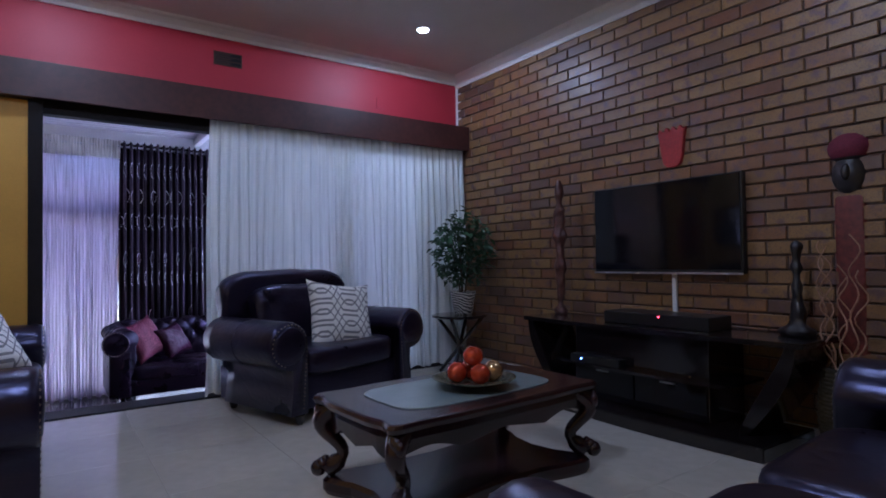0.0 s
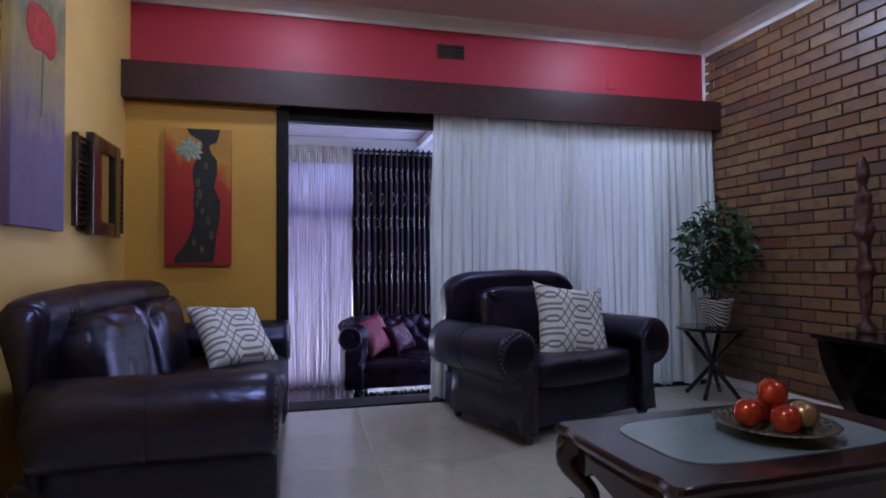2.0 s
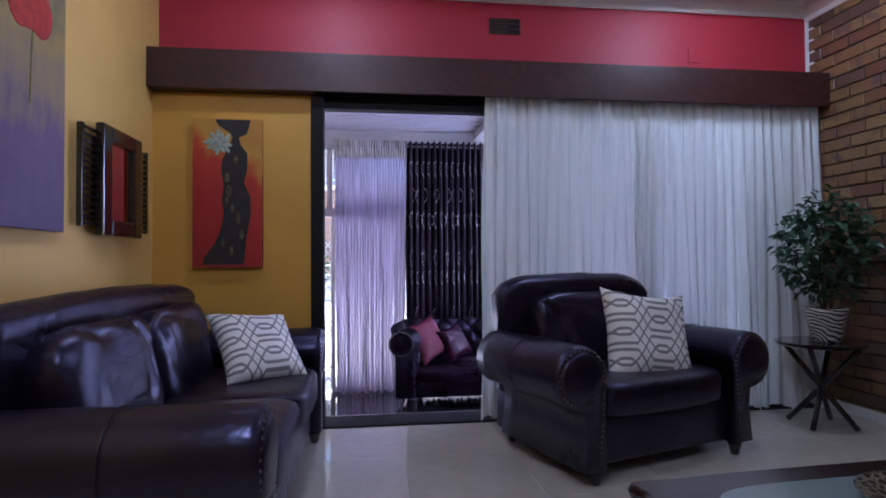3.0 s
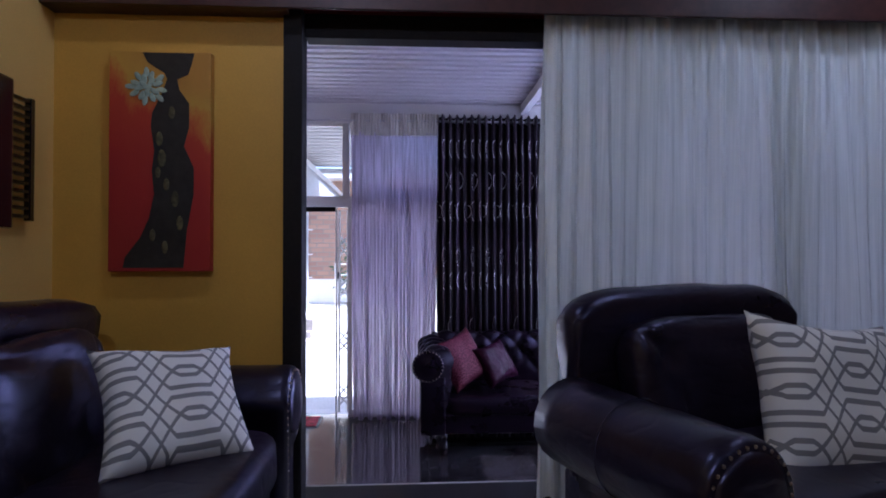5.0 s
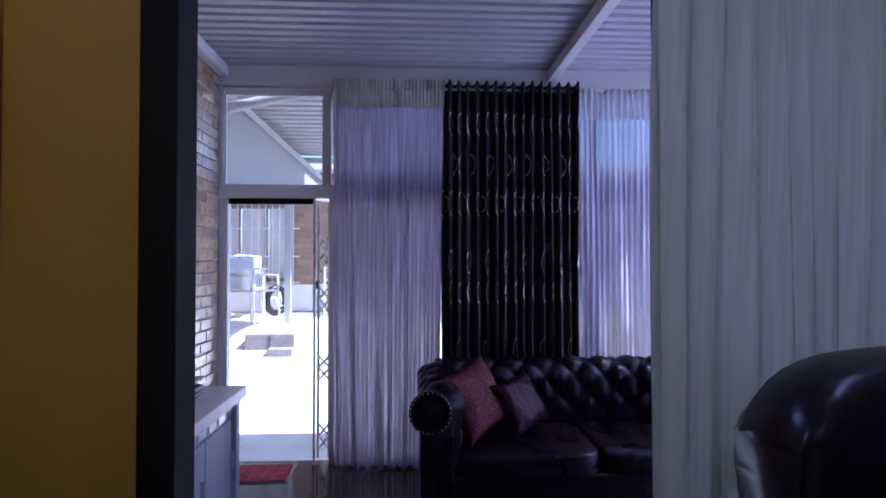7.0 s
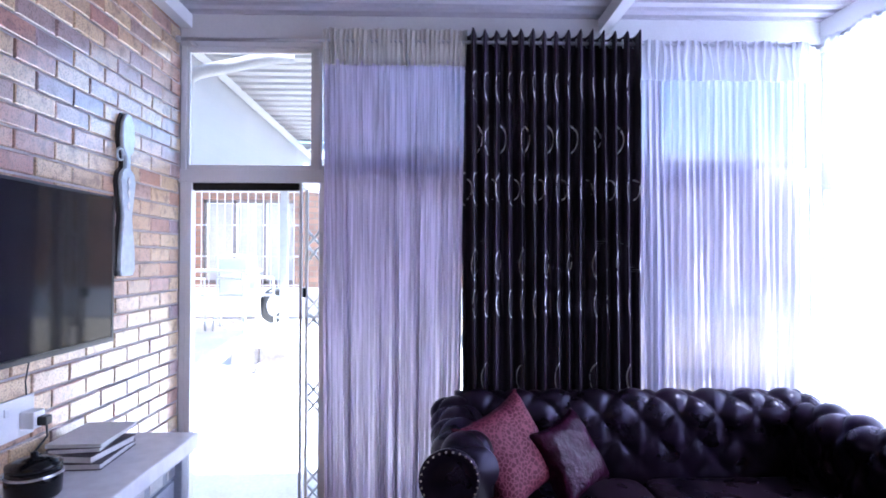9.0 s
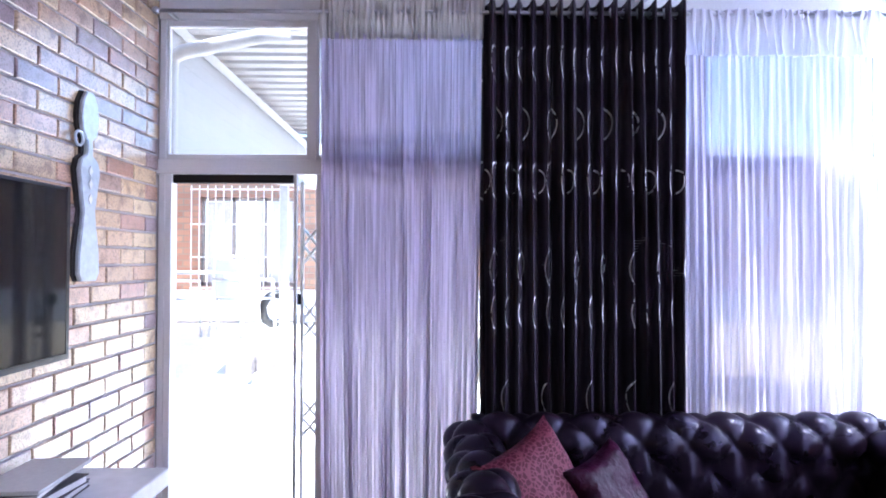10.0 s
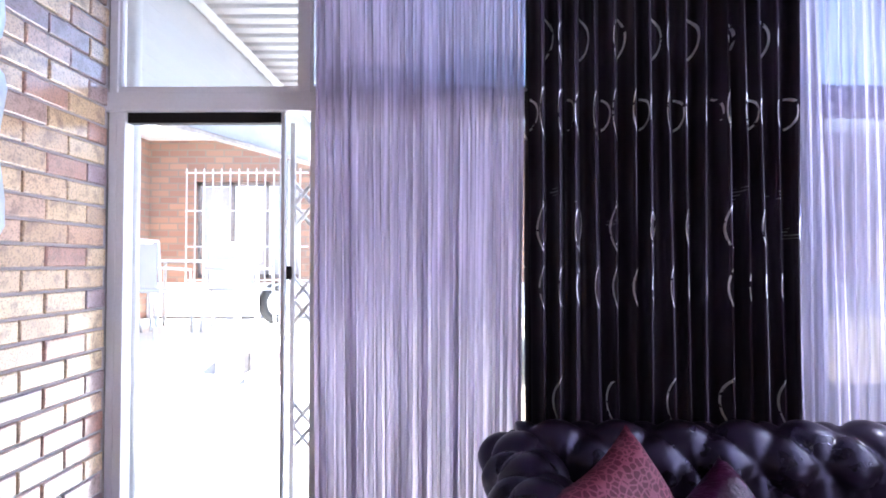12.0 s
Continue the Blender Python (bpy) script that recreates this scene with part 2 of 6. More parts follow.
MAT = {
    "yellow": material("ochre_wall_paint", (0.64, 0.355, 0.045), 0.55, vary=0.06, grain=140, bump=0.12),
    "cream": material("cream_wall_paint", (0.80, 0.52, 0.14), 0.6, vary=0.05, grain=140, bump=0.12),
    "red": material("crimson_wall_paint", (0.43, 0.027, 0.045), 0.5, vary=0.06, grain=140, bump=0.1),
    "white": material("white_paint", (0.80, 0.79, 0.78), 0.5, vary=0.04, grain=80, bump=0.06),
    "ceiling": material("ceiling_board", (0.72, 0.70, 0.68), 0.8, vary=0.04, grain=90, bump=0.06),
    "mortar": material("dark_mortar", (0.10, 0.065, 0.048), 0.9, vary=0.25, grain=180, bump=0.5),
    "brick": brick_material("varnished_face_brick", (0.55, 0.52, 0.36), 0.30, 0.30, 0.8, 0.95),
    # the same brick, its tint lightened to stand in for strong sunroom daylight
    "litbrick": brick_material("daylit_face_brick", (1.46, 1.72, 2.0), 1.0, 0.22, 0.8, 0.55),
    "pelmet": material("stained_pelmet_wood", (0.050, 0.015, 0.012), 0.45, vary=0.3, grain=25, bump=0.1),
    "darkframe": material("bronze_door_frame", (0.013, 0.010, 0.010), 0.6, vary=0.2, bump=0.05, spec=0.2),
    "tile": material("polished_tile", (0.55, 0.51, 0.43), 0.07, vary=0.07, grain=14, blotch=1.7, bump=0.01, rvary=0.06),
    "grout": material("tile_grout", (0.36, 0.34, 0.31), 0.8, vary=0.1, bump=0.2),
    "darktile": material("dark_polished_tile", (0.030, 0.026, 0.032), 0.09, vary=0.3, grain=20, bump=0.015, rvary=0.06),
    # blue specular tint on both leathers puts the window light's colour into their highlights
    "leather": material("dark_brown_leather", (0.012, 0.0075, 0.014), 0.30, vary=0.3, grain=220, blotch=5, bump=0.10, deep=0.002, rvary=0.14, crease=6.0, spec=0.78, spectint=(0.58, 0.58, 1.0)),
    "oldleather": material("oxblood_leather", (0.008, 0.004, 0.008), 0.28, vary=0.3, grain=240, blotch=6, bump=0.06, deep=0.001, rvary=0.08, spec=0.28, spectint=(0.72, 0.68, 1.0)),
    "mahogany": material("mahogany", (0.024, 0.006, 0.007), 0.26, vary=0.4, grain=30, blotch=7, bump=0.05, coat=0.35),
    "blackwood": material("black_gloss_wood", (0.010, 0.007, 0.007), 0.15, vary=0.3, grain=30, bump=0.02, coat=0.6),
    "black": material("black_plastic", (0.010, 0.010, 0.011), 0.35, vary=0.2, bump=0.04),
    "screen": material("dark_screen", (0.006, 0.006, 0.008), 0.08, vary=0.05, bump=0.0, spec=0.3),
    "steel": material("brushed_steel", (0.62, 0.62, 0.64), 0.28, 1.0, vary=0.08, bump=0.04),
    "glass": glass_material("clear_glass"),
    "voile": cloth_material("white_voile", (0.88, 0.92, 0.92), 0.015, 0.11, 0.08),
    "sheer": cloth_material("lilac_sheer", (0.64, 0.57, 0.72), 0.025, 0.66, 0.28),
    "whitesheer": cloth_material("white_sheer", (0.70, 0.67, 0.80), 0.12, 0.44, 0.22),
    "whiteheader": cloth_material("white_curtain_heading", (0.78, 0.77, 0.84), 0.0, 0.5, 0.08),
    "greysteel": material("grey_painted_steel", (0.42, 0.42, 0.43), 0.5, vary=0.1, grain=30, bump=0.05),
    "palemortar": material("pale_mortar", (0.45, 0.40, 0.38), 0.9, vary=0.25, grain=180, bump=0.5),
    "sheetpaint": material("white_sheet_paint", (0.60, 0.57, 0.61), 0.5, vary=0.05, grain=60, bump=0.05),
    "header": cloth_material("curtain_heading", (0.66, 0.62, 0.58), 0.0, 0.35),
    "patio": material("pale_concrete", (0.76, 0.74, 0.70), 0.9, vary=0.08, grain=40, bump=0.3),
    # mid grey for the veranda sheet and gable, darker than the white paint
    "roofpaint": material("grey_roof_paint", (0.40, 0.40, 0.41), 0.6, vary=0.06, grain=30, bump=0.05),
    "earth": material("dry_ground", (0.30, 0.25, 0.18), 0.95, vary=0.3, grain=12, bump=0.4),
}

# ---- living room shell ----
LX, RX, DY, BY, CZ = -1.0, 3.52, 4.56, -2.2, 2.895
SZ, SY, SRX, SCZ = -0.52, 7.85, 3.06, 2.64

floor = structure("floor", boxes((LX, RX, BY, DY + 0.28, -0.2, -0.004)), MAT["grout"], "pale polished porcelain tile floor", "floor")
structure("ceiling", boxes((LX - 0.2, RX + 0.2, BY, 4.95, CZ, CZ + 0.15)), MAT["ceiling"], "plain white painted ceiling board", "ceiling")
structure("wall_west", boxes((LX - 0.22, LX, BY, 4.8, -0.7, CZ)), MAT["cream"], "cream yellow painted plaster wall", "wall")
structure("wall_south", boxes((LX - 0.22, RX + 0.22, BY - 0.22, BY, -0.2, CZ)), MAT["cream"], "cream painted plaster wall", "wall")
wall_east = structure("wall_east", boxes((RX + 0.012, RX + 0.23, BY, 4.8, -0.2, CZ)), MAT["mortar"], "varnished face brick feature wall", "wall")
structure("wall_north", boxes((LX, -0.045, DY, 4.66, 0, 2.14), (LX, -0.14, 4.66, 4.8, 0, 2.14)), MAT["yellow"], "ochre yellow painted wall beside the sliding door", "wall")
structure("wall_north_upper", boxes((LX, RX + 0.012, 4.66, 4.8, 2.14, CZ)), MAT["red"], "crimson painted wall above the pelmet", "wall")
structure("wall_north_end", boxes((3.44, RX + 0.01, 4.6, 4.8, 0, 2.14)), MAT["white"], "narrow plastered wall end beside the sliding door", "wall")


def cornice(name, pts_fn, drop=0.085):
    bm = bmesh.new()
    prof = [(0, 0), (0.0, -drop), (0.012, -drop), (0.02, -drop * 0.7), (0.05, -drop * 0.3), (0.075, -0.016), (0.085, 0.0)]
    rings = [[bm.verts.new(pts_fn(end, a, CZ + b)) for a, b in prof] for end in (0, 1)]
    n = len(prof)
    for k in range(n):
        bm.faces.new((rings[0][k], rings[0][(k + 1) % n], rings[1][(k + 1) % n], rings[1][k]))
    bmesh.ops.recalc_face_normals(bm, faces=bm.faces)
    return structure(name, bm, MAT["white"], "white moulded plaster cornice", "cornice")


cornice("cornice_north", lambda e, a, z: ((LX, RX)[e], 4.66 - a, z))
cornice("cornice_east", lambda e, a, z: (RX - a, (BY, 4.66)[e], z), 0.115)
cornice("cornice_west", lambda e, a, z: (LX + a, (BY, 4.66)[e], z))

structure("corner_trim", boxes((RX - 0.016, RX, 4.642, 4.659, 2.346, CZ - 0.086), bevel=0.003), MAT["white"], "narrow white plaster edge in the corner", "trim")

pelmet = thing("pelmet", pose(0, 0, 0), "dark stained wooden curtain pelmet across the wall", "pelmet", kind="structure")
part("fascia", boxes((LX, RX, 4.455, 4.475, 2.105, 2.345), bevel=0.003), MAT["pelmet"], pelmet)
part("top_board", boxes((LX, RX, 4.476, 4.658, 2.315, 2.335)), MAT["pelmet"], pelmet)
part("lining", boxes((LX, -0.02, 4.476, 4.559, 2.105, 2.125)), MAT["pelmet"], pelmet)

# threshold and steps down into the sunroom
structure("door_sill", boxes((-0.045, 3.44, 4.525, 4.60, -0.003, 0.012), (-0.14, 3.44, 4.60, 4.805, -0.003, 0.004), bevel=0.002), MAT["darkframe"], "dark metal sliding door track in the floor", "door sill")
structure("steps", boxes((-1.0, 3.0, 4.80, 5.08, SZ, -0.173), (-1.0, 3.0, 5.08, 5.36, SZ, -0.347), bevel=0.006), MAT["darktile"], "dark tiled steps down to the sunroom", "steps")
structure("step_face", boxes((-1.0, 3.5, 4.79, 4.802, SZ, -0.005)), MAT["darktile"], "dark tiled riser below the sliding door", "steps")

door = thing("door_1", pose(0, 0, 0), "dark bronze framed sliding door standing open", "sliding door", kind="structure")
part("jamb", boxes((-0.045, 0.035, 4.53, 4.64, 0.012, 2.14), bevel=0.004), MAT["darkframe"], door)
part("head", boxes((0.035, 3.44, 4.59, 4.68, 2.035, 2.14), bevel=0.004), MAT["darkframe"], door)
part("end_jamb", boxes((3.40, 3.44, 4.585, 4.66, 0.012, 2.035), bevel=0.004), MAT["darkframe"], door)
panel = part("sliding_panel", boxes((1.14, 1.17, 4.70, 4.74, 0.015, 2.03), (2.22, 2.28, 4.70, 4.74, 0.015, 2.03), (1.17, 2.22, 4.70, 4.74, 0.015, 0.09), (1.17, 2.22, 4.70, 4.74, 1.97, 2.03), bevel=0.003), MAT["darkframe"], door)
pane = part("pane", boxes((1.17, 2.22, 4.718, 4.723, 0.09, 1.97)), MAT["glass"], panel, "clear glass pane")
pane.visible_shadow = False
fixed = part("fixed_panel", boxes((2.28, 2.33, 4.65, 4.69, 0.015, 2.03), (3.36, 3.40, 4.65, 4.69, 0.015, 2.03), (2.33, 3.36, 4.65, 4.69, 0.015, 0.09), (2.33, 3.36, 4.65, 4.69, 1.97, 2.03), bevel=0.003), MAT["darkframe"], door)
pane = part("pane", boxes((2.33, 3.36, 4.668, 4.673, 0.09, 1.97)), MAT["glass"], fixed, "clear glass pane")
pane.visible_shadow = False


# ---- curtains ----
def curtain(name, m, width, height, pleats, amp, mat, parent, label="", flare=0.0, droop=0.0, seed=1, nz=26, fullness=1.0, top=0.55, scallop=0.0, loose=0.5):
    """A hanging cloth in x and z, pleats deepening downwards; the top is at z = height."""
    rng = random.Random(seed)
    nx = pleats * 10
    shift = [rng.uniform(-loose, loose) for _ in range(pleats + 2)]
    deep = [rng.uniform(0.6, 1.25) for _ in range(pleats + 2)]
    bm = bmesh.new()
    uvs = bm.loops.layers.uv.new("cloth")
    grid = []
    for j in range(nz + 1):
        v = j / nz
        row = []
        for i in range(nx + 1):
            u = i / nx
            k = u * pleats
            a = k - int(k)
            d = deep[int(k)] * (1 - a) + deep[int(k) + 1] * a
            s = (shift[int(k)] * (1 - a) + shift[int(k) + 1] * a) * (1 - v)
            wave = math.sin((k + s * 0.6) * math.tau) + 0.25 * math.sin((k * 2 + s * 2 + 0.3) * math.tau)
            x = u * width + flare * (1 - v) * (u - 0.5) + 0.35 * amp * math.cos((k + s) * math.tau * 2) * fullness
            y = amp * d * (top + (1 - top) * (1 - v)) * wave + 0.012 * math.sin(k * 1.3 + v * 5 + seed)
            row.append(bm.verts.new(m @ Vector((x, y, v * height + droop * (1 - v) * math.sin(k * 2.1) * 0.02 - scallop * v ** 60 * wave))))
        grid.append(row)
    for j in range(nz):
        for i in range(nx):
            f = bm.faces.new((grid[j][i], grid[j][i + 1], grid[j + 1][i + 1], grid[j + 1][i]))
            for loop, (a, b) in zip(f.loops, ((i, j), (i + 1, j), (i + 1, j + 1), (i, j + 1))):
                loop[uvs].uv = (a / nx * width * 1.6, b / nz * height)
    return part(name, bm, mat, parent, label, smooth=True)


near = thing("voile_curtain", pose(0, 0, 0), "white pleated voile curtain drawn across the sliding door", "curtain")
curtain("cloth", pose(1.075, 4.542, 0.014), 2.43, 2.175, 33, 0.022, MAT["voile"], near, flare=0.10, droop=1.0, seed=4, loose=1.1, top=0.8)
part("rail", boxes((0.04, 3.50, 4.53, 4.555, 2.185, 2.205)), MAT["white"], near)

# ---- sunroom shell ----
structure("sunroom_floor", boxes((-1.3, 3.3, 4.79, 7.98, SZ - 0.2, SZ)), MAT["darktile"], "dark polished tile floor of the sunroom", "floor")
wall_brick = structure("wall_sunroom_west", boxes((LX - 0.25, LX - 0.012, 4.80, 8.0, SZ - 0.2, SCZ + 0.1)), MAT["palemortar"], "face brick wall of the sunroom", "wall")
structure("wall_sunroom_south", boxes((RX, RX + 0.2, 4.60, 4.8, -0.6, CZ)), MAT["white"], "plain wall closing the sunroom corner", "wall")
structure("wall_sunroom_back", boxes((LX, RX, 4.802, 4.83, 2.14, SCZ), (3.0, RX, 4.802, 4.9, SZ, 2.14)), MAT["white"], "white painted wall above the sliding door", "wall")


def ribbed_ceiling():
    """Folded steel sheet with flat pans and raised ribs running across the room."""
    bm = bmesh.new()
    y, rows = 4.80, []
    while y < 7.86:
        for dy, dz in ((0.0, 0.0), (0.058, 0.0), (0.062, 0.060), (0.106, 0.060), (0.111, 0.0)):
            rows.append((min(y + dy, 7.9), dz))
        y += 0.112
    left = [bm.verts.new((LX - 0.1, yy, SCZ + dz)) for yy, dz in rows]
    right = [bm.verts.new((SRX + 0.2, yy, SCZ + dz)) for yy, dz in rows]
    for k in range(len(rows) - 1):
        bm.faces.new((left[k], left[k + 1], right[k + 1], right[k]))
    box(bm, LX - 0.3, SRX + 0.3, 4.7, 8.2, SCZ + 0.075, SCZ + 0.1)
    return bm


structure("sunroom_ceiling", ribbed_ceiling(), MAT["sheetpaint"], "white ribbed steel ceiling sheets", "ceiling")
for bx, w in ((1.65, 0.07), (-0.965, 0.07)):
    structure("ceiling_beam", boxes((bx - w / 2, bx + w / 2, 4.83, SY - 0.005, SCZ - 0.09, SCZ - 0.002), bevel=0.004), MAT["white"], "white painted steel ceiling beam", "beam")

# far wall of steel windows and door
far = thing("window_1", pose(0, 0, 0), "white steel framed window wall with a door", "window wall", kind="structure")
part("head_band", boxes((LX, SRX + 0.1, SY - 0.01, SY + 0.10, 2.44, SCZ), bevel=0.004), MAT["white"], far)
MULLIONS = [(-1.0, -0.965), (-0.185, -0.14), (0.86, 0.92), (1.95, 2.01), (2.98, 3.06)]
for a, b in MULLIONS:
    lo = 0.047 if a == -0.185 else 0.0
    part("mullion", boxes((a, b, SY, SY + 0.06, 1.67, 2.44), (a + lo, b + lo * 0.9, SY, SY + 0.06, SZ, 1.59), bevel=0.004), MAT["white"], far)
part("transom", boxes((-1.06, SRX, SY - 0.012, SY + 0.07, 1.59, 1.67), bevel=0.006), MAT["white"], far)
for (a0, a), (b, b0) in zip(MULLIONS, MULLIONS[1:]):
    frame_bars = part("upper_light", boxes((a, b, SY + 0.01, SY + 0.045, 1.67, 1.70), (a, b, SY + 0.01, SY + 0.045, 2.41, 2.44), (a, a + 0.012, SY + 0.01, SY + 0.045, 1.70, 2.41), (b - 0.012, b, SY + 0.01, SY + 0.045, 1.70, 2.41), bevel=0.003), MAT["white"], far)
    pane = part("pane", boxes((a + 0.012, b - 0.012, SY + 0.025, SY + 0.029, 1.70, 2.41)), MAT["glass"], frame_bars, "clear glass pane")
    pane.visible_shadow = False
    if a > -0.5:
        low = part("lower_light", boxes((a, b, SY + 0.01, SY + 0.045, SZ, SZ + 0.07), (a, b, SY + 0.01, SY + 0.045, 1.56, 1.59), (a, a + 0.03, SY + 0.01, SY + 0.045, SZ + 0.07, 1.56), (b - 0.03, b, SY + 0.01, SY + 0.045, SZ + 0.07, 1.56), bevel=0.003), MAT["white"], far)
        pane = part("pane", boxes((a + 0.03, b - 0.03, SY + 0.025, SY + 0.029, SZ + 0.07, 1.56)), MAT["glass"], low, "clear glass pane")
        pane.visible_shadow = False
part("door_jamb", boxes((-0.965, -0.93, SY, SY + 0.07, SZ, 1.59), (-0.264, -0.248, SY + 0.005, SY + 0.04, SZ, 1.59), bevel=0.004), MAT["white"], far)
part("door_head", boxes((-0.93, -0.27, SY + 0.02, SY + 0.06, 1.545, 1.59)), MAT["darkframe"], far, "dark rubber draught strip over the doorway")

side = thing("window_2", pose(0, 0, 0), "white steel framed side windows of the sunroom", "window wall", kind="structure")
for k in range(4):
    y0 = 4.9 + k * 0.74
    for z0, z1 in ((SZ, 1.59), (1.67, 2.44)):
        bars = part("window_frame", boxes((SRX, SRX + 0.04, y0, y0 + 0.03, z0, z1), (SRX, SRX + 0.04, y0 + 0.71, y0 + 0.74, z0, z1), (SRX, SRX + 0.04, y0 + 0.03, y0 + 0.71, z0, z0 + 0.05), (SRX, SRX + 0.04, y0 + 0.03, y0 + 0.71, z1 - 0.03, z1), bevel=0.003), MAT["white"], side)
        pane = part("pane", boxes((SRX + 0.018, SRX + 0.022, y0 + 0.03, y0 + 0.71, z0 + 0.05, z1 - 0.03)), MAT["glass"], bars, "clear glass pane")
        pane.visible_shadow = False
part("transom", boxes((SRX - 0.01, SRX + 0.05, 4.83, SY, 1.59, 1.67), bevel=0.005), MAT["white"], side)
part("head_band", boxes((SRX - 0.01, SRX + 0.09, 4.83, SY, 2.44, SCZ), bevel=0.004), MAT["white"], side)

# ---- outside ----
structure("ground", boxes((-400, 400, 7.98, 600, -0.9, -0.58)), MAT["earth"], "dry sandy ground", "ground")
structure("ground_behind", boxes((-400, 400, -400, 7.98, -0.95, -0.75)), MAT["earth"], "dry sandy ground round the house", "ground")


# ---- seating ----
def puff(bm, size, m, power=0.45, wrinkle=0.0, seed=0.0, nu=36, nv=20, sag=0.0, crease=0.0):
    """A stuffed shape: a rounded block with creases."""
    sx, sy, sz = (s / 2 for s in size)
    sp = lambda c: math.copysign(abs(c) ** power, c)
    rings = []
    for j in range(nv + 1):
        v = -math.pi / 2 + math.pi * j / nv
        ring = []
        for i in range(nu):
            u = math.tau * i / nu
            p = Vector((sx * sp(math.cos(v)) * sp(math.cos(u)), sy * sp(math.cos(v)) * sp(math.sin(u)), sz * sp(math.sin(v))))
            if wrinkle:
                q = Vector((p.x * 5 + seed, p.y * 5, p.z * 5 + seed))
                k = noise.noise(q) + 0.6 * abs(noise.noise(q * 2.3))
                p *= 1 + wrinkle * k
            if crease:
                q = Vector((p.x * 3.2 + p.z * 2.6 + seed, p.z * 1.4 - p.x * 0.9, seed * 0.7))
                q2 = Vector((p.x * 7.0 - p.z * 4.0 + seed * 2, p.z * 3.0 + p.x * 1.2, seed))
                p.y += crease * (max(0.0, 1 - abs(noise.noise(q)) / 0.16) ** 1.5 + 0.5 * max(0.0, 1 - abs(noise.noise(q2)) / 0.2) ** 1.5) * (1 if p.y < 0 else -0.2)
            p.z -= sag * (1 - (p.x / sx) ** 2) * (p.z > 0)
            ring.append(bm.verts.new(m @ p))
        rings.append(ring)
    for r0, r1 in zip(rings, rings[1:]):
        for k in range(nu):
            bm.faces.new((r0[k], r0[(k + 1) % nu], r1[(k + 1) % nu], r1[k]))
    bmesh.ops.remove_doubles(bm, verts=bm.verts, dist=0.0004)
    return bm


def arm_outline(side, r=0.148, cz=0.505):
    """Section of a rolled arm in x and z; side is +1 or -1 for the way it rolls out."""
    pts = [(-0.10, 0.07), (-0.10, cz)]
    for k in range(0, 15):
        a = math.pi - k * (math.pi * 1.42) / 14
        pts.append((0.045 + r * math.cos(a), cz + r * math.sin(a)))
    pts += [(0.02, cz - r - 0.01), (0.01, 0.25), (0.035, 0.07)]
    return [(side * x, z) for x, z in pts]


def rolled_arm(side, x, y0, y1):
    bm = bmesh.new()
    outline = arm_outline(side)
    steps = [(y0, 0.93), (y0 + 0.012, 0.98), (y0 + 0.035, 1.0)] + [(y0 + (y1 - y0) * k / 8, 1.0 - 0.02 * (k == 4)) for k in range(1, 9)]
    cx, cz = sum(p[0] for p in outline) / len(outline), 0.40
    rings = [[bm.verts.new((x + cx + (px - cx) * s, y, cz + (pz - cz) * s if pz > 0.1 else pz)) for px, pz in outline] for y, s in steps]
    n = len(outline)
    for r0, r1 in zip(rings, rings[1:]):
        for k in range(n):
            bm.faces.new((r0[k], r0[(k + 1) % n], r1[(k + 1) % n], r1[k]))
    bm.faces.new(rings[0])
    bm.faces.new(rings[-1][::-1])
    bmesh.ops.recalc_face_normals(bm, faces=bm.faces)
    return bm


def stud(bm, c, r=0.0055):
    return ball(bm, c, r, 6, 4)


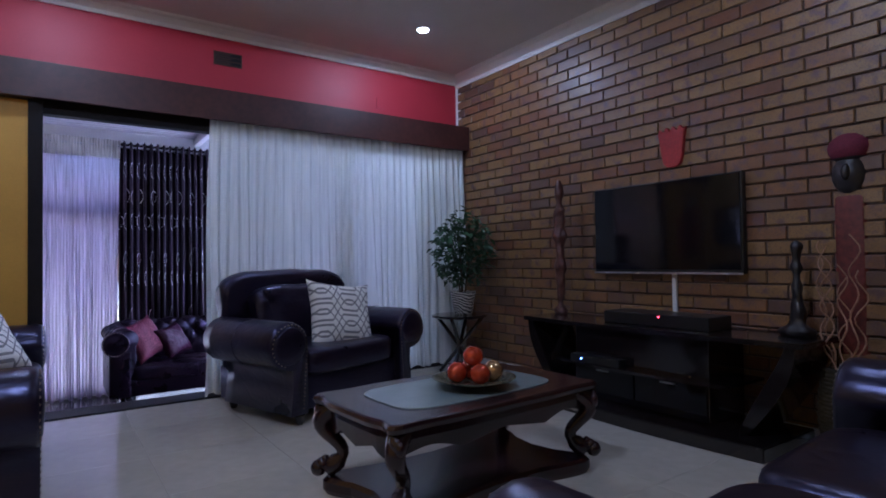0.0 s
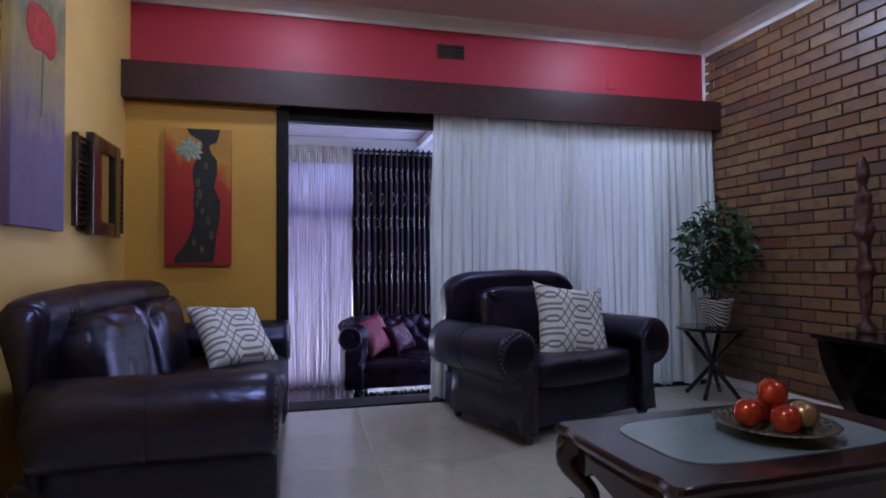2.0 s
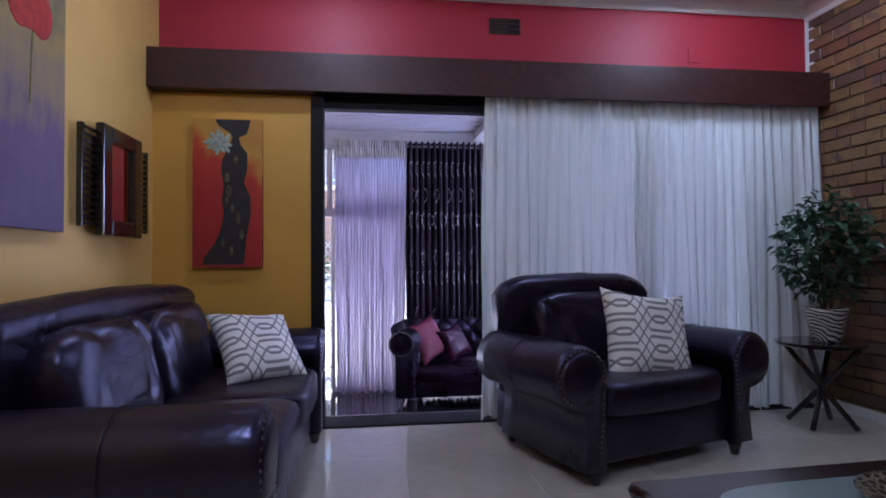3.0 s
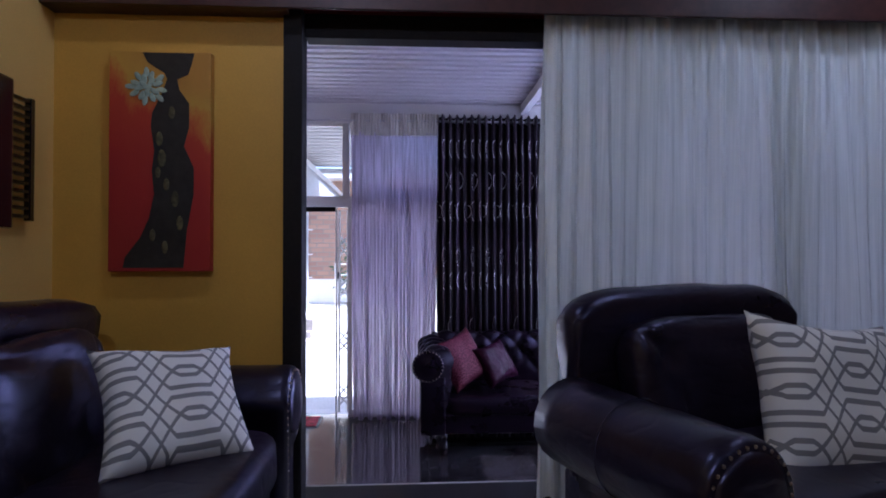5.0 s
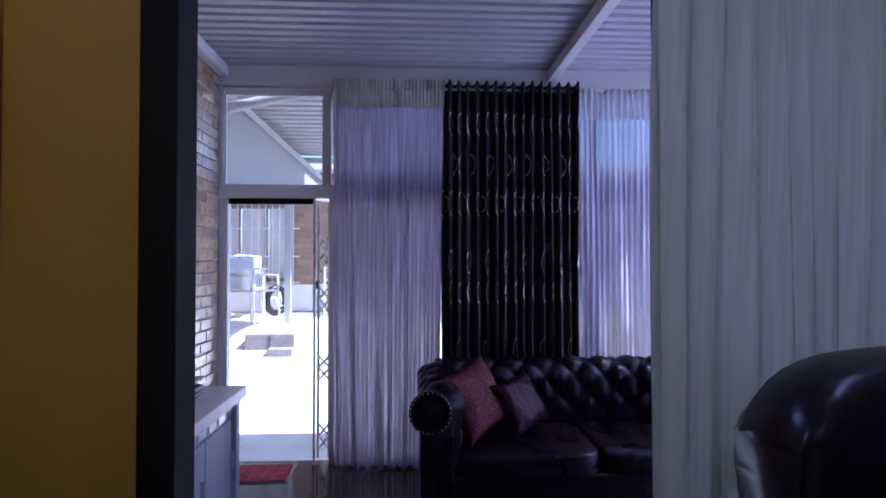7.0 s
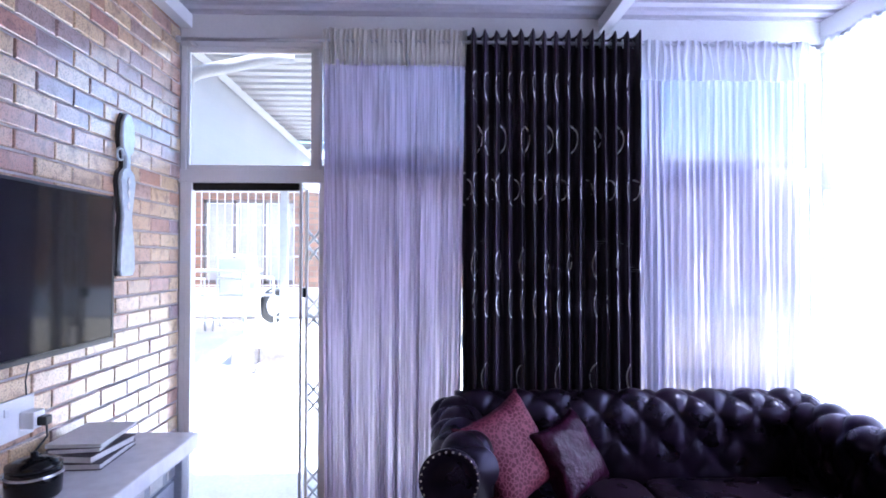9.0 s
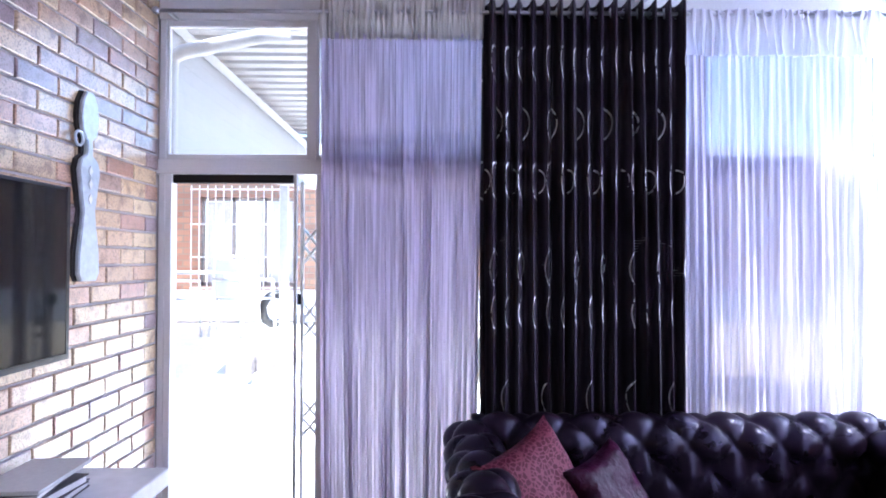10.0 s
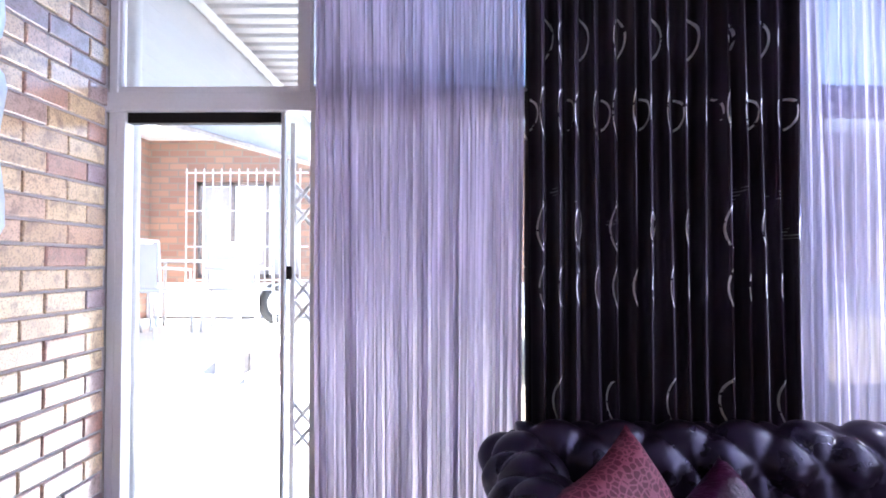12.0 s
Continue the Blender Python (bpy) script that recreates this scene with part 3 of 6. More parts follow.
def leather_seat(name, m, span, seats, label, category, group, depth=0.86, back_top=0.96, arch=0.10):
    """Rolled-arm seat in brown leather; span is the distance between the scroll centres; the front looks along -y."""
    hw = span / 2
    ob = thing(name, m, label, category, group)
    y0, y1 = -0.44, -0.44 + depth
    part("base", boxes((-hw + 0.04, hw - 0.04, y0 + 0.06, y1 - 0.02, 0.07, 0.30), bevel=0.02, seg=3), MAT["leather"], ob, smooth=True)
    for side in (-1, 1):
        ax = side * (hw - 0.045)
        arm = part("arm", rolled_arm(side, ax, y0, y1 - 0.13), MAT["leather"], ob, smooth=True)
        face = bmesh.new()
        lathe(face, [(0.118, 0), (0.118, 0.006), (0.105, 0.014), (0.06, 0.018), (0.0005, 0.02)], 28)
        bmesh.ops.transform(face, matrix=Matrix.Translation((ax + side * 0.045, y0 + 0.004, 0.505)) @ pose(0, 0, 0, 90), verts=face.verts)
        part("scroll_panel", face, MAT["leather"], arm, smooth=True)
        bm = bmesh.new()
        for k in range(22):
            a = math.pi * 1.0 - k * math.pi * 1.4 / 21
            stud(bm, (ax + side * (0.045 + 0.128 * math.cos(a)), y0 + 0.0, 0.505 + 0.128 * math.sin(a)))
        for k in range(16):
            stud(bm, (ax + side * (-0.085 + 0.002 * k), y0 + 0.001, 0.48 - 0.025 * k))
        part("nail_trim", bm, MAT["stud"], arm, "row of small brass upholstery nails")
        seam = bmesh.new()
        pts = [(ax + side * (0.045 + 0.150 * math.cos(a)), -0.05, 0.505 + 0.150 * math.sin(a)) for a in [math.pi - k * math.pi * 1.35 / 20 for k in range(21)]]
        tube(seam, pts, 0.0022, 6)
        part("seam", seam, MAT["leather"], arm, smooth=True)
        for fy in (y0 + 0.04, y1 - 0.10):
            leg = bmesh.new()
            lathe(leg, [(0.020, 0), (0.026, 0.02), (0.034, 0.05), (0.038, 0.075)], 12, (side * (hw - 0.10), fy, 0))
            part("foot", leg, MAT["blackwood"], ob, smooth=True)
    inner = span - 0.30
    w = inner / seats
    for k in range(seats):
        cx = -inner / 2 + w * (k + 0.5)
        bm = puff(bmesh.new(), (w - 0.004, 0.66, 0.20), Matrix.Translation((cx, y0 + 0.33, 0.375)), 0.34, 0.018, k * 3.1 + span, sag=0.015)
        part("seat_cushion", bm, MAT["leather"], ob, smooth=True)
        rim = 0.11 if seats == 1 else 0.05
        bm = puff(bmesh.new(), (w - rim, 0.19, back_top - 0.50), pose(cx, y1 - 0.19, 0.16 + back_top / 2 - 0.015, -11), 0.40, 0.05, k * 5.3 + span * 2, 96, 56, crease=0.021)
        part("back_cushion", bm, MAT["leather"], ob, smooth=True)
    # framed back with a rolled top and rounded shoulders
    bm = bmesh.new()
    bw = span / 2 - 0.015
    rows = []
    for i in range(33):
        u = -1 + 2 * i / 32
        top = back_top - arch * abs(u) ** 9 - 0.012 * (1 - math.cos(u * math.pi)) * 0.5 + 0.006 * noise.noise(Vector((u * 4, span, 0)))
        rows.append((u * bw, top))
    sect = []
    for x, top in rows:
        ring = []
        for dy, dz in ((-0.03, -0.58), (-0.05, -0.20), (-0.075, -0.09), (-0.085, -0.045), (-0.065, -0.008), (-0.02, 0.006), (0.03, -0.004), (0.06, -0.04), (0.065, -0.10), (0.04, -0.25), (0.03, -0.58)):
            z = top + dz if dz > -0.5 else 0.28
            ring.append(bm.verts.new((x, y1 - 0.09 + dy + 0.10 * (z - 0.5), z)))
        sect.append(ring)
    n = len(sect[0])
    for r0, r1 in zip(sect, sect[1:]):
        for k in range(n):
            bm.faces.new((r0[k], r0[(k + 1) % n], r1[(k + 1) % n], r1[k]))
    bm.faces.new(sect[0][::-1])
    bm.faces.new(sect[-1])
    bmesh.ops.recalc_face_normals(bm, faces=bm.faces)
    bmesh.ops.bevel(bm, geom=[e for e in bm.edges if len(e.link_faces) == 2 and e.calc_face_angle(0) > 1.2], offset=0.02, segments=3, affect="EDGES")
    part("backrest", bm, MAT["leather"], ob, smooth=True)
    return ob


def lattice_cloth(name):
    """White cushion cover woven with a grey interlaced lattice."""
    mat = bpy.data.materials.new(name)
    mat.use_nodes = True
    nt, b = mat.node_tree, mat.node_tree.nodes["Principled BSDF"]
    b.inputs["Roughness"].default_value = 0.8
    sep = nt.nodes.new("ShaderNodeSeparateXYZ")
    nt.links.new(nt.nodes.new("ShaderNodeTexCoord").outputs["Object"], sep.inputs[0])
    x, z = sep.outputs[0], sep.outputs[2]
    # strands run along x: they cross, swell into ovals and lie parallel between
    p, long = 0.160, 0.42
    marks = None
    for shift, ph in ((0.0, 0.0), (0.5, 0.5)):
        wave = math_node(nt, "SINE", math_node(nt, "MULTIPLY_ADD", x, math.tau / long, shift * math.tau + 1.1))
        flat = math_node(nt, "MAXIMUM", math_node(nt, "MINIMUM", math_node(nt, "MULTIPLY", wave, 0.66), 0.40), -0.62)
        for sign in (1, -1):
            w = math_node(nt, "ADD", math_node(nt, "DIVIDE", z, p), math_node(nt, "MULTIPLY_ADD", flat, 0.98 * sign, ph + 5.0))
            d = math_node(nt, "ABSOLUTE", math_node(nt, "SUBTRACT", math_node(nt, "FRACT", w), 0.5))
            line = math_node(nt, "LESS_THAN", d, 0.050)
            marks = line if marks is None else math_node(nt, "MAXIMUM", marks, line)
    weave = noise_node(nt, nt.nodes.new("ShaderNodeTexCoord").outputs["Object"], 320, 2)
    c = mix_colour(nt, marks, (0.90, 0.88, 0.85), (0.27, 0.26, 0.27))
    c = mix_colour(nt, math_node(nt, "MULTIPLY", weave, 0.16), c, (0.4, 0.37, 0.34))
    nt.links.new(c, b.inputs["Base Color"])
    bump = nt.nodes.new("ShaderNodeBump")
    bump.inputs["Strength"].default_value, bump.inputs["Distance"].default_value = 0.4, 0.002
    nt.links.new(math_node(nt, "ADD", weave, math_node(nt, "MULTIPLY", marks, -0.6)), bump.inputs["Height"])
    nt.links.new(bump.outputs[0], b.inputs["Normal"])
    return mat


def pillow(bm, size, thick, seed=0, n=22):
    """Square scatter cushion in x and z with drawn-out corners."""
    def sheet(sign):
        grid = []
        for j in range(n + 1):
            row = []
            for i in range(n + 1):
                u, v = 2 * i / n - 1, 2 * j / n - 1
                ear = 1 - 0.14 * (1 - u * u) ** 1.0 * abs(v) ** 2
                ear2 = 1 - 0.14 * (1 - v * v) * abs(u) ** 2
                h = ((1 - u ** 4) * (1 - v ** 4)) ** 0.55
                h *= 1 + 0.14 * noise.noise(Vector((u * 2 + seed, v * 2, sign)))
                row.append(bm.verts.new((u * size / 2 * ear2, sign * thick / 2 * h, v * size / 2 * ear)))
            grid.append(row)
        for j in range(n):
            for i in range(n):
                q = (grid[j][i], grid[j][i + 1], grid[j + 1][i + 1], grid[j + 1][i])
                bm.faces.new(q if sign < 0 else q[::-1])
    sheet(-1)
    sheet(1)
    bmesh.ops.remove_doubles(bm, verts=bm.verts, dist=0.0005)
    return bm


MAT["stud"] = material("brass_nail", (0.30, 0.24, 0.20), 0.35, 1.0, bump=0)
MAT["lattice"] = lattice_cloth("lattice_cushion_cover")

SEATS = "matching brown leather lounge suite"
leather_seat("armchair", pose(1.69, 3.975, 0, 0, 0, 18), 1.15, 1, "dark brown leather armchair with rolled arms by the white curtain", "armchair", SEATS)
leather_seat("loveseat", pose(-0.40, 3.46, 0, 0, 0, 90), 1.82, 2, "dark brown leather two-seat sofa against the cream wall", "sofa", SEATS, back_top=0.94, arch=0.035)
leather_seat("loveseat", pose(1.58, 0.34, 0, 0, 0, 184), 1.70, 2, "dark brown leather two-seat sofa facing the coffee table", "sofa", SEATS, back_top=0.94, arch=0.035)


def scatter(name, m, size, thick, mat, label, seed):
    ob = tagged(part(name, pillow(bmesh.new(), size, thick, seed), mat, smooth=True), label, "cushion")
    ob.matrix_world = m
    return ob


scatter("scatter_cushion", pose(1.83, 3.85, 0.62, -20, 5, 6) @ pose(0, 0, 0, 0, 2), 0.53, 0.18, MAT["lattice"], "white scatter cushion with grey lattice pattern on the armchair", 1)
scatter("scatter_cushion", pose(-0.26, 3.97, 0.60, -44, 3, 40) @ pose(0, 0, 0, 0, 2), 0.46, 0.16, MAT["lattice"], "white scatter cushion with grey lattice pattern on the sofa", 2)


# ---- coffee table ----
def closed_loop(n, fn):
    return [fn(k / n * math.tau) for k in range(n)]


def ring_plate(bm, outer, inner, z0, z1, lip=0.012):
    n = len(outer)
    cx = lambda p, s: (p[0] * s, p[1] * s)
    loops = []
    for pts, z in ((inner, z0), (outer, z0), ([cx(p, 1.012) for p in outer], (z0 + z1) / 2), (outer, z1 - 0.004), ([cx(p, 0.985) for p in outer], z1), (inner, z1)):
        loops.append([bm.verts.new((x, y, z)) for x, y in pts])
    for a, b in zip(loops, loops[1:] + loops[:1]):
        for k in range(n):
            bm.faces.new((a[k], a[(k + 1) % n], b[(k + 1) % n], b[k]))
    bmesh.ops.recalc_face_normals(bm, faces=bm.faces)
    return bm


def superloop(hx, hy, power, wave=0.0, n=96):
    def fn(a):
        c, s = math.cos(a), math.sin(a)
        k = 1 + wave * math.cos(4 * a) * -1 + wave * 0.6 * math.cos(8 * a)
        return (hx * math.copysign(abs(c) ** power, c) * k, hy * math.copysign(abs(s) ** power, s) * k)
    return closed_loop(n, fn)


table = thing("coffee_table", pose(1.63, 2.11, 0, 0, 0, 3), "carved mahogany coffee table with an inset glass top", "coffee table")
outer, inner = superloop(0.60, 0.34, 0.30, 0.036), superloop(0.42, 0.215, 0.42)
part("tabletop", ring_plate(bmesh.new(), outer, inner, 0.395, 0.43), MAT["mahogany"], table, smooth=False)
bm = bmesh.new()
gl = superloop(0.435, 0.23, 0.42)
lo, hi = [bm.verts.new((x, y, 0.428)) for x, y in gl], [bm.verts.new((x, y, 0.434)) for x, y in gl]
bm.faces.new(lo[::-1])
bm.faces.new(hi)
for k in range(len(gl)):
    bm.faces.new((lo[k], lo[(k + 1) % len(gl)], hi[(k + 1) % len(gl)], hi[k]))
# opaque pale colour stands in for curtain and ceiling mirrored in the glass
g = part("glass_inset", bm, material("pale_reflection_glass", (0.23, 0.28, 0.28), 0.04, vary=0.06, grain=12, bump=0.0, spec=0.8), table, "glass inset with its pale reflection put into the colour")
g.visible_shadow = False
apron_o, apron_i = superloop(0.555, 0.30, 0.30, 0.02), superloop(0.53, 0.275, 0.30, 0.02)
bm = ring_plate(bmesh.new(), apron_o, apron_i, 0.315, 0.394)
for v in bm.verts:
    if v.co.z < 0.33:  # scalloped lower edge
        v.co.z -= 0.020 + 0.022 * math.cos(10 * math.atan2(v.co.y / 0.30, v.co.x / 0.55))
part("apron", bm, MAT["mahogany"], table)
for sx in (-1, 1):
    for sy in (-1, 1):
        bm = bmesh.new()
        path, rad = [], []
        for k in range(17):
            t = k / 16
            out = 0.045 * math.sin(t * math.pi * 2) + 0.035 * t
            path.append((sx * (0.50 + out), sy * (0.255 + out * 0.8), 0.385 - t * 0.285))
            rad.append(0.050 - 0.022 * math.sin(min(1, t * 1.25) * math.pi / 2) + 0.012 * (t > 0.85))
        tube(bm, path, rad, 12)
        leg = part("leg", bm, MAT["mahogany"], table, smooth=True)
        bm = bmesh.new()
        for k in range(3):
            ball(bm, (sx * (0.565 - k * 0.012), sy * (0.31 - k * 0.01), 0.105 + 0.018 * k), 0.036 - 0.007 * k, 12, 8)
        part("scroll_foot", bm, MAT["mahogany"], leg, smooth=True)
        bm = bmesh.new()
        for k in range(5):
            a = (k - 2) * 0.35
            ball(bm, (sx * (0.557 + 0.006 * math.cos(a * 3)), sy * (0.308 + a * 0.03), 0.365 - abs(k - 2) * 0.012), 0.021, 10, 6, (1, 1, 1.5))
        part("carved_knee", bm, MAT["mahogany"], leg, smooth=True)
bm = bmesh.new()
base = closed_loop(64, lambda a: (0.60 * math.copysign(abs(math.cos(a)) ** 0.3, math.cos(a)) * (0.80 + 0.2 * abs(math.sin(2 * a))), 0.34 * math.copysign(abs(math.sin(a)) ** 0.3, math.sin(a)) * (0.72 + 0.28 * abs(math.sin(2 * a)))))
rings = [[bm.verts.new((x * s, y * s, z)) for x, y in base] for s, z in ((0.98, 0.0), (1.0, 0.02), (1.0, 0.055), (0.97, 0.072))]
for r0, r1 in zip(rings, rings[1:]):
    for k in range(64):
        bm.faces.new((r0[k], r0[(k + 1) % 64], r1[(k + 1) % 64], r1[k]))
bm.faces.new(rings[-1])
bm.faces.new(rings[0][::-1])
part("plinth", bm, MAT["mahogany"], table)

MAT["bowl"] = material("mottled_bowl_glass", (0.10, 0.085, 0.05), 0.25, 0.4, vary=0.9, grain=55, bump=0.2)
nt, b = MAT["bowl"].node_tree, principled(MAT["bowl"])
cells = nt.nodes.new("ShaderNodeTexVoronoi")
cells.feature = "DISTANCE_TO_EDGE"
cells.inputs["Scale"].default_value = 48
nt.links.new(nt.nodes.new("ShaderNodeTexCoord").outputs["Object"], cells.inputs["Vector"])
nt.links.new(mix_colour(nt, math_node(nt, "LESS_THAN", cells.outputs[0], 0.13), (0.04, 0.036, 0.024), (0.25, 0.235, 0.16)), b.inputs["Base Color"])
bm = lathe(bmesh.new(), [(0.05, 0.0), (0.055, 0.006), (0.12, 0.014), (0.185, 0.040), (0.19, 0.044), (0.18, 0.044), (0.115, 0.022), (0.04, 0.014), (0.001, 0.014)], 40)
bowl = tagged(part("fruit_bowl", bm, MAT["bowl"], smooth=True), "shallow mottled glass dish on the coffee table", "bowl")
bowl.matrix_world = pose(1.68, 2.07, 0.435) @ Matrix.Diagonal((1.02, 1.02, 1, 1))
MAT["orange"] = material("orange_bauble", (0.55, 0.06, 0.015), 0.18, 0.55, vary=0.3, bump=0.05, coat=0.5)
MAT["gold"] = material("gold_bauble", (0.60, 0.36, 0.16), 0.22, 0.7, vary=0.2, bump=0.05, coat=0.4)
for k, (dx, dy, dz, mat) in enumerate(((-0.072, 0.035, 0.0, "orange"), (-0.015, -0.065, 0.0, "orange"), (0.085, -0.035, 0.0, "gold"), (0.035, 0.07, 0.0, "orange"), (0.0, 0.005, 0.070, "orange"))):
    o = tagged(part("decor_ball", ball(bmesh.new(), (0, 0, 0), 0.048, 24, 16), MAT[mat], smooth=True), f"shiny {'pale gold' if mat == 'gold' else 'burnt orange'} ornamental ball in the dish", "ornament", "balls in the dish")
    o.matrix_world = pose(1.68 + dx, 2.07 + dy, 0.501 + dz, 20 * k, 0, 35 * k)

# ---- television wall ----
tv = thing("television", pose(0, 0, 0), "large flat black television mounted on the brick wall", "television")
part("body", boxes((3.455, 3.50, 1.73, 2.84, 0.91, 1.53), bevel=0.006), MAT["black"], tv)
part("screen", boxes((3.449, 3.4545, 1.742, 2.828, 0.935, 1.520)), MAT["screen"], tv, "dark switched-off screen")
part("trim", boxes((3.444, 3.4545, 1.73, 2.84, 0.906, 0.918), bevel=0.002), MAT["steel"], tv, "silver strip along the lower edge")
part("wall_bracket", boxes((3.50, 3.522, 2.1, 2.45, 1.1, 1.35)), MAT["black"], tv)
tagged(part("cable_cover", boxes((3.502, 3.522, 2.205, 2.235, 0.60, 0.905), bevel=0.003), MAT["white"]), "white plastic cable cover below the television", "cable cover", kind="structure")

console = thing("media_console", pose(0, 0, 0), "black gloss curved television console against the brick wall", "television stand")


def bowed_slab(y0, y1, xf, xb, z0, z1, bow):
    bm = bmesh.new()
    n = 24
    pts = [(xf - bow * math.sin(math.pi * k / n), y0 + (y1 - y0) * k / n) for k in range(n + 1)] + [(xb, y1), (xb, y0)]
    a, b = [bm.verts.new((x, y, z0)) for x, y in pts], [bm.verts.new((x, y, z1)) for x, y in pts]
    bm.faces.new(a)
    bm.faces.new(b[::-1])
    for k in range(len(pts)):
        bm.faces.new((a[k], b[k], b[(k + 1) % len(pts)], a[(k + 1) % len(pts)]))
    bmesh.ops.recalc_face_normals(bm, faces=bm.faces)
    bmesh.ops.bevel(bm, geom=[e for e in bm.edges if e.calc_face_angle(0) > 1.2], offset=0.006, segments=2, affect="EDGES")
    return bm


part("top", bowed_slab(1.25, 3.22, 3.06, 3.50, 0.555, 0.585, 0.05), MAT["blackwood"], console)
part("plinth", bowed_slab(1.38, 2.88, 2.92, 3.48, 0.0, 0.075, 0.04), MAT["blackwood"], console)
for side in (-1, 1):
    bm = bmesh.new()
    prof = []
    for k in range(13):
        t = k / 12
        prof.append((0.70 + 0.24 * math.sin(t * math.pi / 2), 0.078 + t * 0.474))
    back = [(y - 0.05 - 0.05 * math.sin(math.pi * i / 12), z) for i, (y, z) in enumerate(prof)]
    outline = [(2.235 + side * y, z) for y, z in prof] + [(2.235 + side * y, z) for y, z in reversed(back)]
    prism(bm, [(y, z) for y, z in outline], -0.40, Matrix(((0, 1, 0, 3.47), (1, 0, 0, 0), (0, 0, 1, 0), (0, 0, 0, 1))))
    bmesh.ops.recalc_face_normals(bm, faces=bm.faces)
    part("curved_side", bm, MAT["blackwood"], console)
part("cabinet", boxes((3.09, 3.47, 1.75, 2.72, 0.078, 0.553), bevel=0.004), MAT["blackwood"], console)
part("shelf", bowed_slab(1.62, 2.86, 3.03, 3.45, 0.30, 0.318, 0.04), MAT["blackwood"], console)
for y0, y1 in ((1.76, 2.23), (2.24, 2.71)):
    d = part("cabinet_door", boxes((3.074, 3.088, y0, y1, 0.09, 0.296), bevel=0.003), MAT["screen"], console, "dark glass door")
    part("handle", boxes((3.062, 3.074, (y0 + y1) / 2 - 0.05, (y0 + y1) / 2 + 0.05, 0.27, 0.278), bevel=0.002), MAT["steel"], d)
MAT["led_red"], MAT["led_blue"] = bpy.data.materials.new("red_indicator"), bpy.data.materials.new("blue_indicator")
for key, c in (("led_red", (1, 0.03, 0.05)), ("led_blue", (0.15, 0.3, 1))):
    MAT[key].use_nodes = True
    principled(MAT[key]).inputs["Emission Color"].default_value = (*c, 1)
    principled(MAT[key]).inputs["Emission Strength"].default_value = 4.0
bar = thing("decoder", pose(0, 0, 0), "black satellite decoder on the console top", "decoder")
part("body", boxes((3.15, 3.40, 1.78, 2.52, 0.586, 0.665), bevel=0.006), MAT["black"], bar)
part("indicator", boxes((3.146, 3.1498, 2.10, 2.108, 0.645, 0.652)), MAT["led_red"], bar, "red standby light")
part("indicator", boxes((3.055, 3.06, 2.12, 2.128, 0.565, 0.572)), MAT["led_red"], console, "red standby light")
dvd = thing("dvd_player", pose(0, 0, 0), "black disc player in the console shelf", "disc player")
part("body", boxes((3.012, 3.088, 2.30, 2.70, 0.3185, 0.37), bevel=0.004), MAT["black"], dvd)
part("indicator", boxes((3.008, 3.0118, 2.60, 2.612, 0.342, 0.350)), MAT["led_blue"], dvd, "blue display light")

MAT["carved"] = material("carved_dark_wood", (0.085, 0.030, 0.022), 0.45, vary=0.5, grain=40, blotch=12, bump=0.5)
MAT["ebony"] = material("ebony_wood", (0.022, 0.018, 0.018), 0.4, vary=0.4, grain=40, bump=0.3)


def carved(profile, twist, seed, sides=18):
    bm = bmesh.new()
    rings = []
    for r, z in profile:
        ring = []
        for k in range(sides):
            a = k * math.tau / sides
            rr = r * (1 + 0.22 * math.sin(2 * a + z * twist) + 0.34 * noise.noise(Vector((math.cos(a) * 2 + seed, math.sin(a) * 2, z * 20))) + 0.12 * math.sin(z * 55))
            ring.append(bm.verts.new((rr * math.cos(a) * 0.8, rr * math.sin(a), z)))
        rings.append(ring)
    for r0, r1 in zip(rings, rings[1:]):
        for k in range(sides):
            bm.faces.new((r0[k], r0[(k + 1) % sides], r1[(k + 1) % sides], r1[k]))
    bm.faces.new(rings[0][::-1])
    bm.faces.new(rings[-1])
    return bm


def interp(rows, n):
    out = []
    for k in range(n + 1):
        z = rows[0][1] + (rows[-1][1] - rows[0][1]) * k / n
        for (r0, z0), (r1, z1) in zip(rows, rows[1:]):
            if z0 <= z <= z1 + 1e-9:
                s = (z - z0) / (z1 - z0)
                out.append((r0 + (r1 - r0) * s * s * (3 - 2 * s), z))
                break
    return out


fig = tagged(part("carved_statue", carved(interp([(0.075, 0), (0.07, 0.03), (0.03, 0.07), (0.035, 0.25), (0.055, 0.38), (0.045, 0.5), (0.06, 0.62), (0.04, 0.70), (0.055, 0.80), (0.03, 0.86), (0.05, 0.93), (0.045, 1.0), (0.015, 1.05)], 60), 14, 3), MAT["carved"], smooth=True), "tall carved reddish wooden statue standing on the console", "statue")
fig.matrix_world = pose(3.38, 3.13, 0.586) @ Matrix.Diagonal((0.85, 0.85, 1, 1))
fig = tagged(part("tower_statue", carved(interp([(0.085, 0), (0.08, 0.03), (0.05, 0.06), (0.032, 0.2), (0.022, 0.33), (0.03, 0.36), (0.022, 0.40), (0.03, 0.44), (0.028, 0.49), (0.008, 0.51)], 40), 4, 8), MAT["ebony"], smooth=True), "slim black carved statue standing on the console", "statue")
fig.matrix_world = pose(3.36, 1.40, 0.586)

